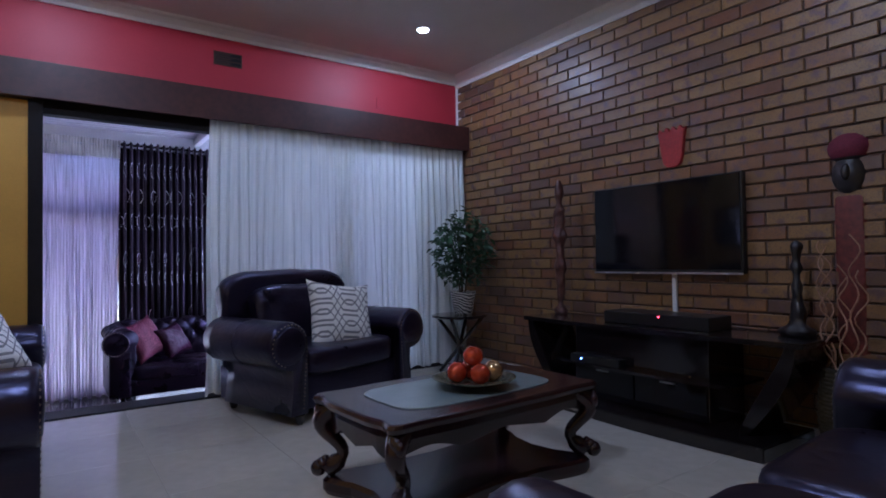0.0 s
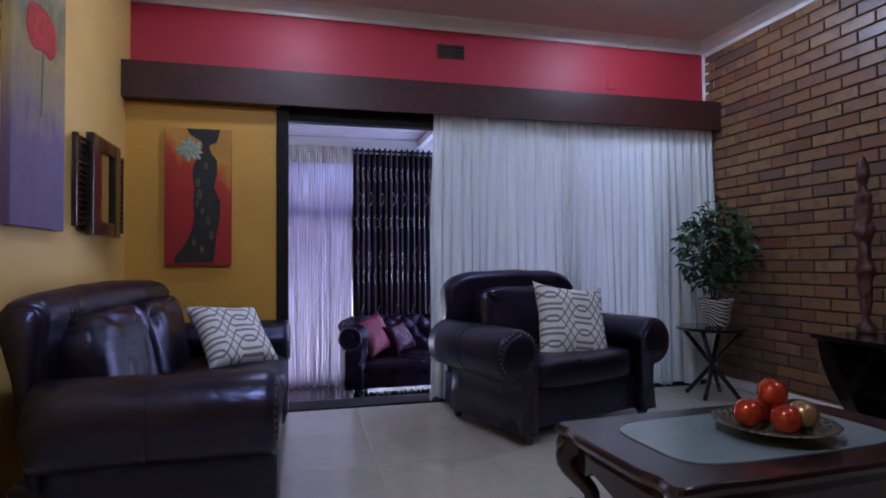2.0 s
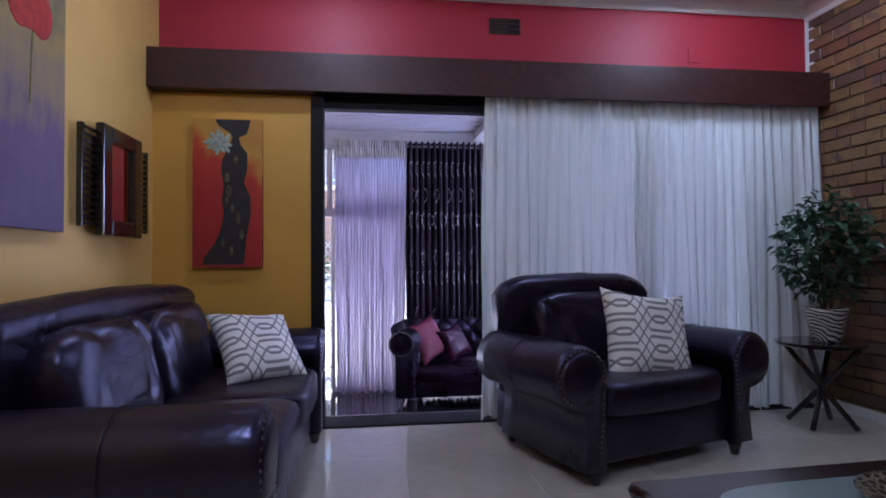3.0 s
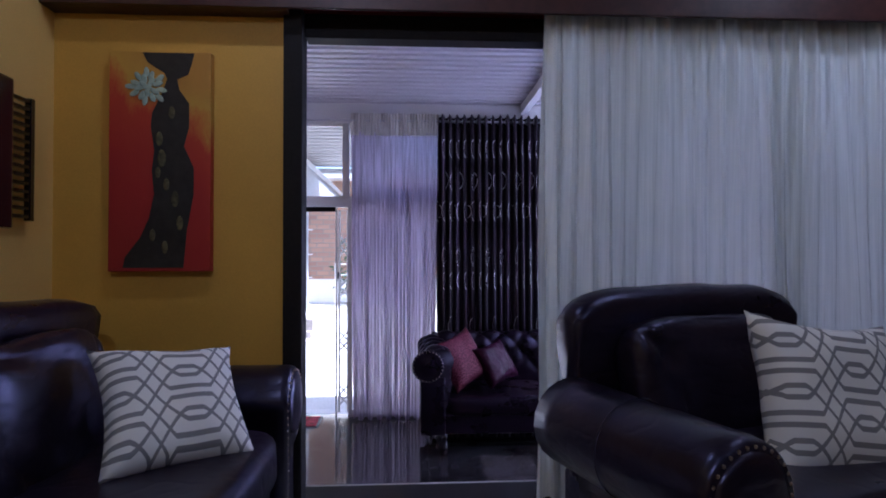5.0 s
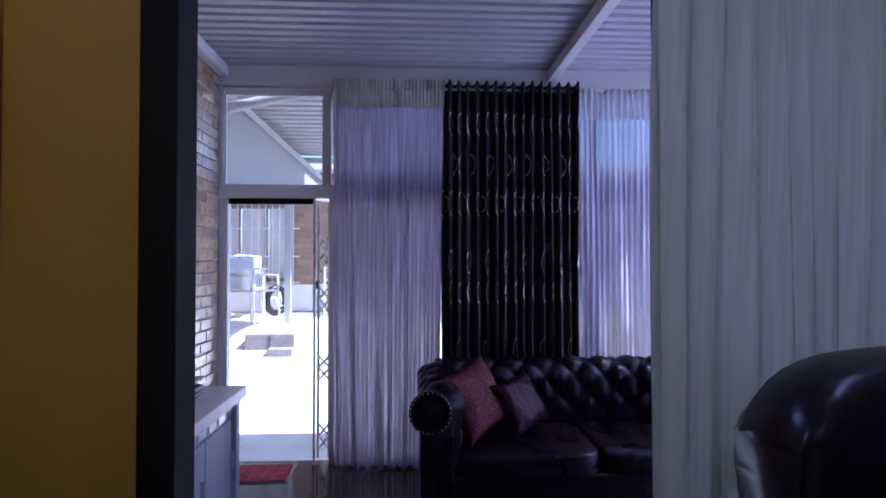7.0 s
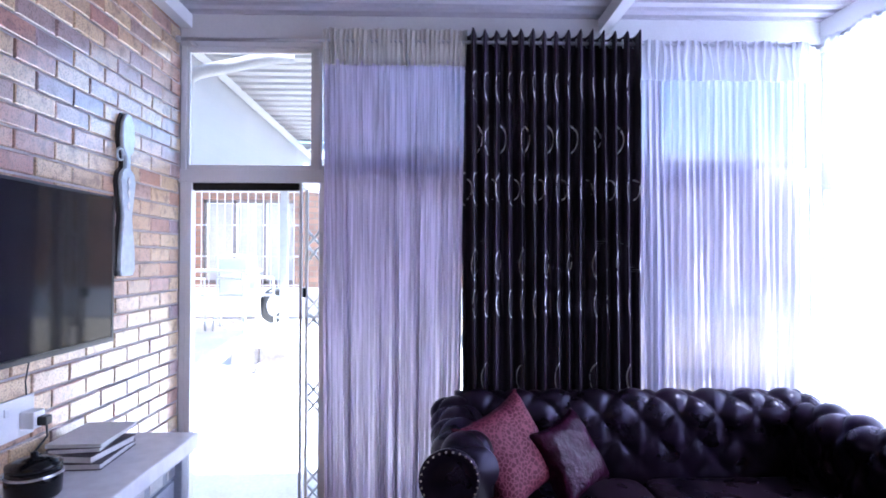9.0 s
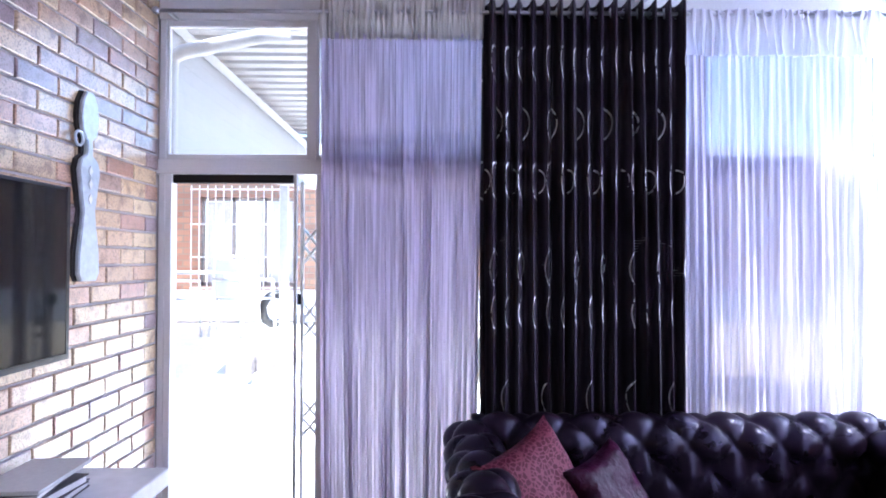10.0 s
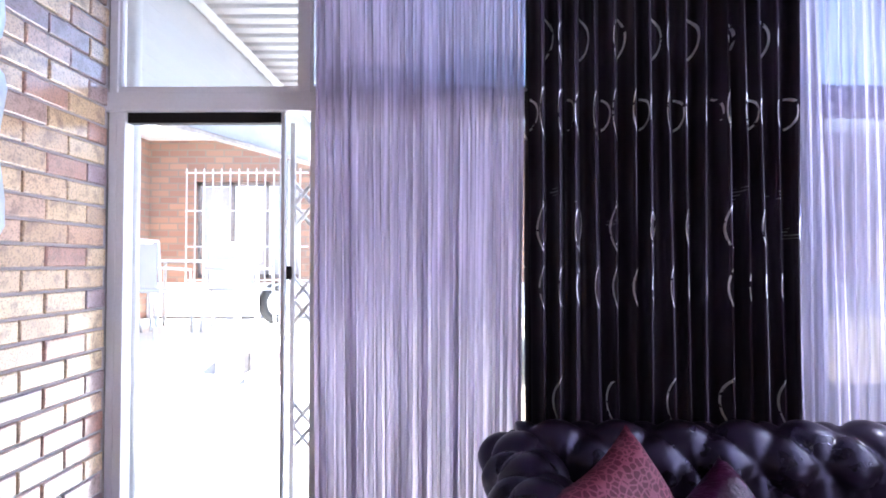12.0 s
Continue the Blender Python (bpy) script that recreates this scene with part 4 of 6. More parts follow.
# tall figure with a woven cap hung on the brick wall
MAT["plum"] = material("plum_cloth", (0.13, 0.012, 0.03), 0.8, vary=0.3, grain=120, bump=0.4)
MAT["redwood"] = material("red_carving", (0.13, 0.020, 0.014), 0.5, vary=0.5, grain=35, bump=0.4)
MAT["twig"] = material("peeled_twig", (0.36, 0.20, 0.12), 0.7, vary=0.3, grain=60, bump=0.3)
bm = bmesh.new()
box(bm, -0.075, 0.075, 0.0, 0.05, 0.30, 1.16, bevel=0.03, seg=3)
ball(bm, (0, 0.03, 1.26), 0.10, 18, 12, (0.85, 0.65, 1.1))
ball(bm, (0, 0.03, 1.40), 0.10, 18, 10, (1.05, 0.7, 0.85))
ball(bm, (0.0, -0.03, 1.27), 0.022, 10, 8, (1, 1.2, 2))
wall_fig = tagged(part("mask_figure", bm, [MAT["redwood"], MAT["ebony"], MAT["plum"]], smooth=True), "long red carved mask figure with a plum cap", "wall carving")
for p in wall_fig.data.polygons:
    z = sum(wall_fig.data.vertices[v].co.z for v in p.vertices) / len(p.vertices)
    p.material_index = 2 if z > 1.35 else 1 if z > 1.15 else 0
wall_fig.matrix_world = pose(3.515, 1.205, 0.18, 0, 0, -90)
twigs = thing("twig_bundle", pose(3.36, 1.19, 0), "wavy peeled twigs in a tall wicker basket on the floor", "dried twigs")
for k in range(7):
    a = k * 2.4
    bm = bmesh.new()
    x0, y0 = 0.03 * math.cos(a), 0.05 * math.sin(a)
    pts = [(x0 + 0.018 * math.sin(z * 34 + k * 1.3) - 0.02 * z, y0 * (1 + 1.1 * z) + 0.024 * math.sin(z * 28 + k * 2), 0.1 + z) for z in [j * 0.03 for j in range(int(28 + (k * 5) % 9))]]
    tube(bm, pts, [0.006 - 0.003 * j / len(pts) for j in range(len(pts))], 6)
    part("twig", bm, MAT["twig"], twigs, smooth=True)
MAT["wicker"] = material("woven_wicker", (0.045, 0.032, 0.012), 0.8, vary=0.5, grain=70, bump=0.8)
rows = []
for k in range(89):
    z = 0.44 * k / 88
    rows.append((0.085 + 0.03 * math.sin(z / 0.44 * math.pi) + 0.007 * abs(math.sin(z / 0.02 * math.pi)), z + 0.001))
bm = lathe(bmesh.new(), rows + [(0.06, 0.44), (0.05, 0.30), (0.001, 0.30)], 40)
for v in bm.verts:
    a = math.atan2(v.co.y, v.co.x)
    if math.hypot(v.co.x, v.co.y) > 0.08:
        k = 1 + 0.035 * math.sin(10 * a + math.pi * int(v.co.z / 0.02))
        v.co.x, v.co.y = v.co.x * k, v.co.y * k
part("basket", bm, MAT["wicker"], twigs, "round brown wicker basket", smooth=True)

bm = bmesh.new()
outline = [(-0.10, 0.10), (-0.095, 0.14), (-0.06, 0.112), (-0.04, 0.145), (-0.015, 0.115), (0.01, 0.145), (0.04, 0.115), (0.06, 0.145), (0.09, 0.112), (0.10, 0.13), (0.085, 0.04), (0.075, -0.06), (0.06, -0.11), (0.02, -0.13), (-0.03, -0.13), (-0.065, -0.10), (-0.075, -0.05), (-0.09, 0.04)]
prism(bm, outline, 0.03)
bmesh.ops.recalc_face_normals(bm, faces=bm.faces)
bmesh.ops.bevel(bm, geom=list(bm.edges), offset=0.004, segments=2, affect="EDGES")
MAT["scarlet"] = material("scarlet_paint", (0.34, 0.02, 0.02), 0.45, vary=0.3, grain=50, bump=0.2)
mask = tagged(part("wall_mask", bm, MAT["scarlet"]), "small scarlet wooden mask hung on the brick wall", "wall mask")
mask.matrix_world = pose(3.49, 2.21, 1.75, 0, 0, -90)

# ---- plant on its side table ----
stand = thing("side_table", pose(3.13, 4.14, 0), "dark wooden folding side table with crossed legs", "side table")
part("tabletop", lathe(bmesh.new(), [(0.23, 0.0), (0.25, 0.008), (0.25, 0.02), (0.24, 0.026)], 36, (0, 0, 0.50)), MAT["blackwood"], stand)
for a in (35, 125):
    for s in (-1, 1):
        c, d = math.cos(radians(a)), math.sin(radians(a))
        bm = bmesh.new()
        pts = [(s * c * (0.21 - 0.40 * t), s * d * (0.21 - 0.40 * t), 0.50 - 0.495 * t) for t in [k / 8 for k in range(9)]]
        tube(bm, pts, 0.017, 8)
        part("leg", bm, MAT["blackwood"], stand, smooth=True)
MAT["zebra"] = bpy.data.materials.new("zebra_glaze")
MAT["zebra"].use_nodes = True
nt = MAT["zebra"].node_tree
wave = nt.nodes.new("ShaderNodeTexWave")
wave.wave_type = "RINGS"
wave.inputs["Scale"].default_value, wave.inputs["Distortion"].default_value, wave.inputs["Detail"].default_value = 14, 5, 1
nt.links.new(nt.nodes.new("ShaderNodeTexCoord").outputs["Object"], wave.inputs["Vector"])
r = nt.nodes.new("ShaderNodeValToRGB")
r.color_ramp.interpolation = "CONSTANT"
r.color_ramp.elements[0].color, r.color_ramp.elements[1].color, r.color_ramp.elements[1].position = (0.03, 0.03, 0.03, 1), (0.62, 0.58, 0.52, 1), 0.45
nt.links.new(wave.outputs[0], r.inputs[0])
nt.links.new(r.outputs[0], principled(MAT["zebra"]).inputs["Base Color"])
principled(MAT["zebra"]).inputs["Roughness"].default_value = 0.3
MAT["leaf"] = material("ficus_leaf", (0.035, 0.085, 0.035), 0.4, vary=0.5, grain=30, bump=0.1)
MAT["bark"] = material("thin_bark", (0.12, 0.08, 0.05), 0.85, vary=0.3, bump=0.4)
plant = thing("potted_plant", pose(3.16, 4.12, 0.527), "bushy green ficus in a zebra-striped pot", "potted plant")
part("pot", lathe(bmesh.new(), [(0.075, 0), (0.085, 0.02), (0.115, 0.19), (0.122, 0.21), (0.112, 0.21), (0.10, 0.17), (0.001, 0.17)], 28), MAT["zebra"], plant, "black and white striped ceramic pot", smooth=True)
rng = random.Random(11)
bm, leaves = bmesh.new(), bmesh.new()
for k in range(5):
    a = k * 1.3
    tube(bm, [(0.02 * math.cos(a), 0.02 * math.sin(a), 0.15), (0.05 * math.cos(a), 0.05 * math.sin(a), 0.4), (0.14 * math.cos(a), 0.12 * math.sin(a), 0.72)], [0.009, 0.006, 0.003], 6)
part("stem", bm, MAT["bark"], plant, smooth=True)
for k in range(900):
    while True:
        p = Vector((rng.uniform(-1, 1), rng.uniform(-1, 1), rng.uniform(-1, 1)))
        if 0.25 < p.length < 1:
            break
    lump = 1 + 0.28 * noise.noise(p * 2.4)
    p = Vector((p.x * 0.29 * lump, p.y * 0.26 * lump, 0.60 + p.z * 0.35 * lump))
    m = Matrix.Translation(p) @ Euler((rng.uniform(-1.1, 0.5), rng.uniform(-0.7, 0.7), rng.uniform(0, 6.28))).to_matrix().to_4x4()
    s = rng.uniform(0.7, 1.15)
    v = [leaves.verts.new(m @ (Vector(q) * s)) for q in ((0, 0, 0), (0.016, 0.025, 0.004), (0.012, 0.055, 0.0), (0, 0.078, -0.012), (-0.012, 0.055, 0.0), (-0.016, 0.025, 0.004), (0, 0.035, -0.004))]
    for q in ((0, 1, 6), (1, 2, 6), (2, 3, 6), (3, 4, 6), (4, 5, 6), (5, 0, 6)):
        leaves.faces.new([v[i] for i in q])
part("foliage", leaves, MAT["leaf"], plant, smooth=True)


# ---- pictures ----
def paint_material(name, stops, axis=2, scale=4.0, lean=0.0):
    """Brushed bands of colour up the canvas."""
    mat = bpy.data.materials.new(name)
    mat.use_nodes = True
    nt, b = mat.node_tree, mat.node_tree.nodes["Principled BSDF"]
    b.inputs["Roughness"].default_value = 0.55
    co = nt.nodes.new("ShaderNodeTexCoord").outputs["Generated"]
    sep = nt.nodes.new("ShaderNodeSeparateXYZ")
    nt.links.new(co, sep.inputs[0])
    n, fine = noise_node(nt, co, scale, 4), noise_node(nt, co, 45, 4)
    f = math_node(nt, "ADD", sep.outputs[axis], math_node(nt, "MULTIPLY_ADD", n, 0.5, -0.25))
    f = math_node(nt, "ADD", f, math_node(nt, "MULTIPLY_ADD", fine, 0.08, -0.04))
    f = math_node(nt, "ADD", f, math_node(nt, "MULTIPLY_ADD", sep.outputs[0], lean, -0.5 * lean))
    r = nt.nodes.new("ShaderNodeValToRGB")
    el = r.color_ramp.elements
    el[0].position, el[0].color = stops[0][0], (*stops[0][1], 1)
    el[1].position, el[1].color = stops[-1][0], (*stops[-1][1], 1)
    for p, c in stops[1:-1]:
        el.new(p).color = (*c, 1)
    nt.links.new(f, r.inputs[0])
    nt.links.new(r.outputs[0], b.inputs["Base Color"])
    bump = nt.nodes.new("ShaderNodeBump")
    bump.inputs["Strength"].default_value, bump.inputs["Distance"].default_value = 0.4, 0.002
    nt.links.new(fine, bump.inputs["Height"])
    nt.links.new(bump.outputs[0], b.inputs["Normal"])
    return mat


MAT["art_red"] = paint_material("red_orange_canvas", ((0.0, (0.33, 0.013, 0.010)), (0.35, (0.40, 0.016, 0.012)), (0.68, (0.46, 0.035, 0.012)), (0.76, (0.52, 0.14, 0.02)), (0.84, (0.56, 0.31, 0.035)), (1.0, (0.50, 0.24, 0.03))), 2, 3.0, 0.30)
MAT["art_flower"] = paint_material("violet_gold_canvas", ((0.0, (0.12, 0.075, 0.17)), (0.35, (0.17, 0.11, 0.20)), (0.5, (0.30, 0.22, 0.16)), (0.7, (0.42, 0.30, 0.09)), (0.85, (0.22, 0.20, 0.10)), (1.0, (0.42, 0.36, 0.16))), 2, 7.0)
MAT["art_black"] = material("black_brushwork", (0.016, 0.013, 0.012), 0.5, vary=0.6, grain=30, blotch=9, bump=0.4)
MAT["art_white"] = material("pale_petal_paint", (0.34, 0.42, 0.34), 0.6, vary=0.3, grain=50, bump=0.3)
MAT["art_poppy"] = material("poppy_paint", (0.45, 0.035, 0.02), 0.55, vary=0.4, grain=30, bump=0.3)
MAT["art_stem"] = material("stem_paint", (0.22, 0.20, 0.06), 0.6, vary=0.3, bump=0.2)

MAT["art_olive"] = material("olive_brushwork", (0.10, 0.085, 0.035), 0.55, vary=0.8, grain=50, blotch=14, bump=0.3)
art = thing("painting", pose(-0.752, 4.515, 1.018), "tall red and orange canvas painting of a dark robed figure", "painting")
part("canvas", boxes((0, 0.413, 0, 0.043, 0, 0.915), bevel=0.004), MAT["art_red"], art)
bm = bmesh.new()
sil = [(0.06, 0.015), (0.07, 0.06), (0.13, 0.14), (0.165, 0.22), (0.185, 0.32), (0.175, 0.42), (0.185, 0.50), (0.17, 0.60), (0.175, 0.66), (0.215, 0.74), (0.235, 0.80), (0.225, 0.825), (0.155, 0.87), (0.135, 0.91), (0.345, 0.91), (0.335, 0.865), (0.32, 0.82), (0.275, 0.80), (0.285, 0.755), (0.325, 0.70), (0.325, 0.60), (0.305, 0.52), (0.345, 0.43), (0.345, 0.32), (0.32, 0.18), (0.305, 0.015)]
prism(bm, sil, -0.0025)
bmesh.ops.recalc_face_normals(bm, faces=bm.faces)
part("figure_shape", bm, MAT["art_black"], art, "dark brushed robe shape")
bm = bmesh.new()
for k in range(20):
    a, r = k * 2.4, 0.0145 * math.sqrt(k)
    bud = bmesh.new()
    ball(bud, (0, 0, 0), 0.022, 10, 6, (0.55, 0.10, 1.0))
    bmesh.ops.transform(bud, matrix=pose(0.155 + r * math.cos(a) * 1.15, -0.003 - 0.0002 * (20 - k), 0.765 + r * math.sin(a), 0, 90 - math.degrees(a)), verts=bud.verts)
    spare = bpy.data.meshes.new("petals")
    bud.to_mesh(spare)
    bud.free()
    bm.from_mesh(spare)
bloom = bm
for x, z, s in ((0.205, 0.55, 0.018), (0.215, 0.47, 0.022), (0.20, 0.41, 0.014), (0.235, 0.36, 0.016), (0.18, 0.15, 0.015), (0.27, 0.30, 0.02), (0.255, 0.66, 0.016), (0.29, 0.20, 0.018), (0.23, 0.10, 0.016)):
    part("brush_mark", ball(bmesh.new(), (x, -0.0025, z), s, 8, 5, (0.8, 0.06, 1.7)), MAT["art_olive"], art, "olive brush mark", smooth=True)
bm = bloom
part("blossom", bm, MAT["art_white"], art, "pale painted blossoms", smooth=True)

art2 = thing("painting", pose(-0.998, 2.97, 1.18, 0, 0, 90), "tall violet and gold canvas painting of a poppy", "painting")
part("canvas", boxes((0, 0.51, -0.037, 0.0, 0, 1.10), bevel=0.004), MAT["art_flower"], art2)
for k in range(6):
    a = -0.9 + k * 0.36
    bm = ball(bmesh.new(), (0.26 + 0.085 * math.sin(a), -0.038, 0.83 + 0.03 * math.cos(a)), 0.085, 12, 8, (0.95, 0.05, 1.15))
    part("petal", bm, MAT["art_poppy"], art2, smooth=True)
bm = tube(bmesh.new(), [(0.27, -0.038, 0.76), (0.262, -0.038, 0.65), (0.255, -0.038, 0.48)], 0.004, 6)
part("poppy_stem", bm, MAT["art_stem"], art2)

mirror = thing("wall_mirror", pose(-0.998, 3.99, 1.45, 0, 0, 90), "dark wooden wall mirror with slatted side wings", "mirror")
MAT["mirror"] = material("silvered_mirror", (0.82, 0.82, 0.82), 0.03, 1.0, vary=0.02, bump=0)
part("frame", boxes((-0.23, -0.13, -0.070, -0.03, -0.27, 0.27), (0.13, 0.23, -0.070, -0.03, -0.27, 0.27), (-0.13, 0.13, -0.070, -0.03, 0.19, 0.27), (-0.13, 0.13, -0.070, -0.03, -0.27, -0.19), bevel=0.010), MAT["blackwood"], mirror)
part("mirror_glass", boxes((-0.13, 0.13, -0.050, -0.035, -0.19, 0.19)), MAT["mirror"], mirror, "silvered mirror glass")
for s in (-1, 1):
    part("wing_post", boxes((s * 0.37 - 0.012, s * 0.37 + 0.012, -0.045, -0.02, -0.235, 0.235), bevel=0.003), MAT["blackwood"], mirror)
    for k in range(15):
        z = -0.22 + k * 0.0315
        part("slat", boxes((s * 0.30 - 0.06, s * 0.30 + 0.075, -0.042, -0.026, z - 0.007, z + 0.007), bevel=0.002, seg=1), MAT["blackwood"], mirror)
part("backing", boxes((-0.2, 0.2, -0.03, 0.0, -0.2, 0.2)), MAT["blackwood"], mirror)

# ---- small fittings of the living room ----
vent = thing("air_vent", pose(1.245, 4.659, 2.65), "small dark air brick grille in the red wall", "air vent")
MAT["ventmetal"] = material("old_vent_metal", (0.07, 0.035, 0.025), 0.5, vary=0.3, bump=0.2)
part("frame", boxes((-0.11, 0.11, -0.008, 0, -0.055, -0.045), (-0.11, 0.11, -0.008, 0, 0.045, 0.055), (-0.11, -0.10, -0.008, 0, -0.045, 0.045), (0.10, 0.11, -0.008, 0, -0.045, 0.045), bevel=0.002), MAT["ventmetal"], vent)
part("backing", boxes((-0.10, 0.10, -0.002, 0, -0.045, 0.045)), MAT["black"], vent)
for k in range(5):
    part("slat", boxes((-0.10, 0.10 if k % 2 else 0.02, -0.007, -0.0025, -0.038 + k * 0.018, -0.030 + k * 0.018)), MAT["ventmetal"], vent)
tagged(part("wall_hook", boxes((2.585, 2.592, 4.652, 4.66, 2.46, 2.55), (2.585, 2.675, 4.652, 4.66, 2.452, 2.46)), MAT["red"]), "thin painted conduit stub on the red wall", "conduit")
MAT["lampglow"] = bpy.data.materials.new("downlight_bulb")
MAT["lampglow"].use_nodes = True
principled(MAT["lampglow"]).inputs["Emission Color"].default_value = (0.86, 0.92, 1.0, 1)
principled(MAT["lampglow"]).inputs["Emission Strength"].default_value = 40.0
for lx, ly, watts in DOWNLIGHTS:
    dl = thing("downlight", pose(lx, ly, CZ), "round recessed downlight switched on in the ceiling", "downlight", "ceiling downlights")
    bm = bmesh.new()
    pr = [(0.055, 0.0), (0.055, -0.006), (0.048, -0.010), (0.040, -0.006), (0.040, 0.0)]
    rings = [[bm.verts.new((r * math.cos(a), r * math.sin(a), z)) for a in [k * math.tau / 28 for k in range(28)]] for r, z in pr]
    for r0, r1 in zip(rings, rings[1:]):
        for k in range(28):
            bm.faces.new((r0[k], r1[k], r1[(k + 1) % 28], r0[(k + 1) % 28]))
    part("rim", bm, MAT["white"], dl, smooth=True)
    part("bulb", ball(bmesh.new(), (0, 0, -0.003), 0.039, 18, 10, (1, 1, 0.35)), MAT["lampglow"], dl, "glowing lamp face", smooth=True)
structure("skirting", boxes((RX - 0.014, RX, BY, 4.60, 0.0, 0.07), bevel=0.004), MAT["white"], "white painted skirting board at the brick wall", "skirting")
structure("skirting_west", boxes((LX, LX + 0.014, BY, 4.55, 0.0, 0.07), bevel=0.004), MAT["white"], "white painted skirting board", "skirting")

# ---- sunroom curtains ----
RODY = 7.72


def dark_sequin(name):
    """Near-black satin with rings of silver thread in bands."""
    mat = bpy.data.materials.new(name)
    mat.use_nodes = True
    nt, b = mat.node_tree, mat.node_tree.nodes["Principled BSDF"]
    sep = nt.nodes.new("ShaderNodeSeparateXYZ")
    uv = nt.nodes.new("ShaderNodeTexCoord").outputs["UV"]
    nt.links.new(uv, sep.inputs[0])
    u, v = sep.outputs[0], sep.outputs[1]
    total = None
    rows = ((0.1152, 0.095, 2.58, 0.037, 0.0062, -1), (0.2304, 0.085, 2.27, 0.21, 0.0058, 1), (0.3456, 0.09, 2.25, 0.03, 0.0058, -1), (0.1152, 0.10, 1.96, 0.032, 0.0062, -1), (0.2304, 0.062, 1.96, 0.07, 0.005, 1), (0.2304, 0.085, 1.52, 0.01, 0.0045, 1), (0.2304, 0.09, 1.50, 0.218, 0.006, -1), (0.1152, 0.082, 1.27, 0.04, 0.0062, -1), (0.3456, 0.10, 0.82, 0.05, 0.0055, -1))
    for period, rad, centre, off, wide, side in rows:
        du = math_node(nt, "MULTIPLY", math_node(nt, "SUBTRACT", math_node(nt, "FRACT", math_node(nt, "DIVIDE", math_node(nt, "ADD", u, off + 3), period)), 0.5), period * 1.9)
        dv = math_node(nt, "SUBTRACT", v, centre)
        d = math_node(nt, "SQRT", math_node(nt, "ADD", math_node(nt, "MULTIPLY", du, du), math_node(nt, "MULTIPLY", dv, dv)))
        ring = math_node(nt, "LESS_THAN", math_node(nt, "ABSOLUTE", math_node(nt, "SUBTRACT", d, rad)), wide)
        ring = math_node(nt, "MULTIPLY", ring, math_node(nt, "GREATER_THAN", math_node(nt, "MULTIPLY", du, side), 0.010))
        total = ring if total is None else math_node(nt, "MAXIMUM", total, ring)
    # patches of fine thread beside some of the rings
    patch = math_node(nt, "MULTIPLY", math_node(nt, "GREATER_THAN", noise_node(nt, uv, 7, 1), 0.66), math_node(nt, "LESS_THAN", math_node(nt, "ABSOLUTE", math_node(nt, "SUBTRACT", v, 1.56)), 0.10))
    thread = math_node(nt, "LESS_THAN", math_node(nt, "FRACT", math_node(nt, "MULTIPLY", v, 70)), 0.35)
    total = math_node(nt, "MAXIMUM", total, math_node(nt, "MULTIPLY", math_node(nt, "MULTIPLY", patch, thread), 0.25))
    gaps = noise_node(nt, uv, 26, 2)
    total = math_node(nt, "MULTIPLY", total, math_node(nt, "GREATER_THAN", gaps, 0.41))
    nt.links.new(mix_colour(nt, total, (0.020, 0.009, 0.022), (0.95, 0.93, 0.92)), b.inputs["Base Color"])
    nt.links.new(math_node(nt, "MULTIPLY_ADD", total, -0.22, 0.44), b.inputs["Roughness"])
    nt.links.new(math_node(nt, "MULTIPLY_ADD", total, 0.6, 0.32), b.inputs["Specular IOR Level"])
    b.inputs["Sheen Weight"].default_value = 0.12
    weave = noise_node(nt, uv, 500, 2)
    bump = nt.nodes.new("ShaderNodeBump")
    bump.inputs["Strength"].default_value, bump.inputs["Distance"].default_value = 0.2, 0.002
    nt.links.new(weave, bump.inputs["Height"])
    nt.links.new(bump.outputs[0], b.inputs["Normal"])
    return mat


MAT["sequin"] = dark_sequin("black_sequin_satin")


def eyelets(parent, x0, x1, count, z, along="x", fixed=0.0):
    for k in range(count):
        a = x0 + (x1 - x0) * (k + 0.5) / count
        bm = bmesh.new()
        pts = [(0.024 * math.cos(t), 0, 0.024 * math.sin(t)) for t in [j * math.tau / 16 for j in range(17)]]
        tube(bm, pts, 0.0055, 6, caps=False)
        rot = pose(0, 0, 0, 0, 0, 60 * (1 if k % 2 else -1))
        base = pose(a, fixed, z) if along == "x" else pose(fixed, a, z, 0, 0, 90)
        bmesh.ops.transform(bm, matrix=base @ rot, verts=bm.verts)
        part("eyelet", bm, MAT["steel"], parent, "chrome eyelet ring", smooth=True)


rod = thing("curtain_rod", pose(0, 0, 0), "thin chrome curtain rod under the ceiling", "curtain rod")
part("pole", tube(bmesh.new(), [(-0.95, RODY, 2.435), (2.94, RODY, 2.435)], 0.011, 12), MAT["steel"], rod, smooth=True)
part("side_pole", tube(bmesh.new(), [(2.93, 4.9, 2.42), (2.93, RODY - 0.02, 2.42)], 0.011, 12), MAT["steel"], rod, smooth=True)
for bx in (-0.9, 0.74, 1.86, 2.92):
    part("bracket", boxes((bx - 0.008, bx + 0.008, RODY, SY - 0.012, 2.428, 2.444)), MAT["steel"], rod)
part("finial", ball(bmesh.new(), (-0.96, RODY, 2.435), 0.02, 12, 8), MAT["steel"], rod, smooth=True)

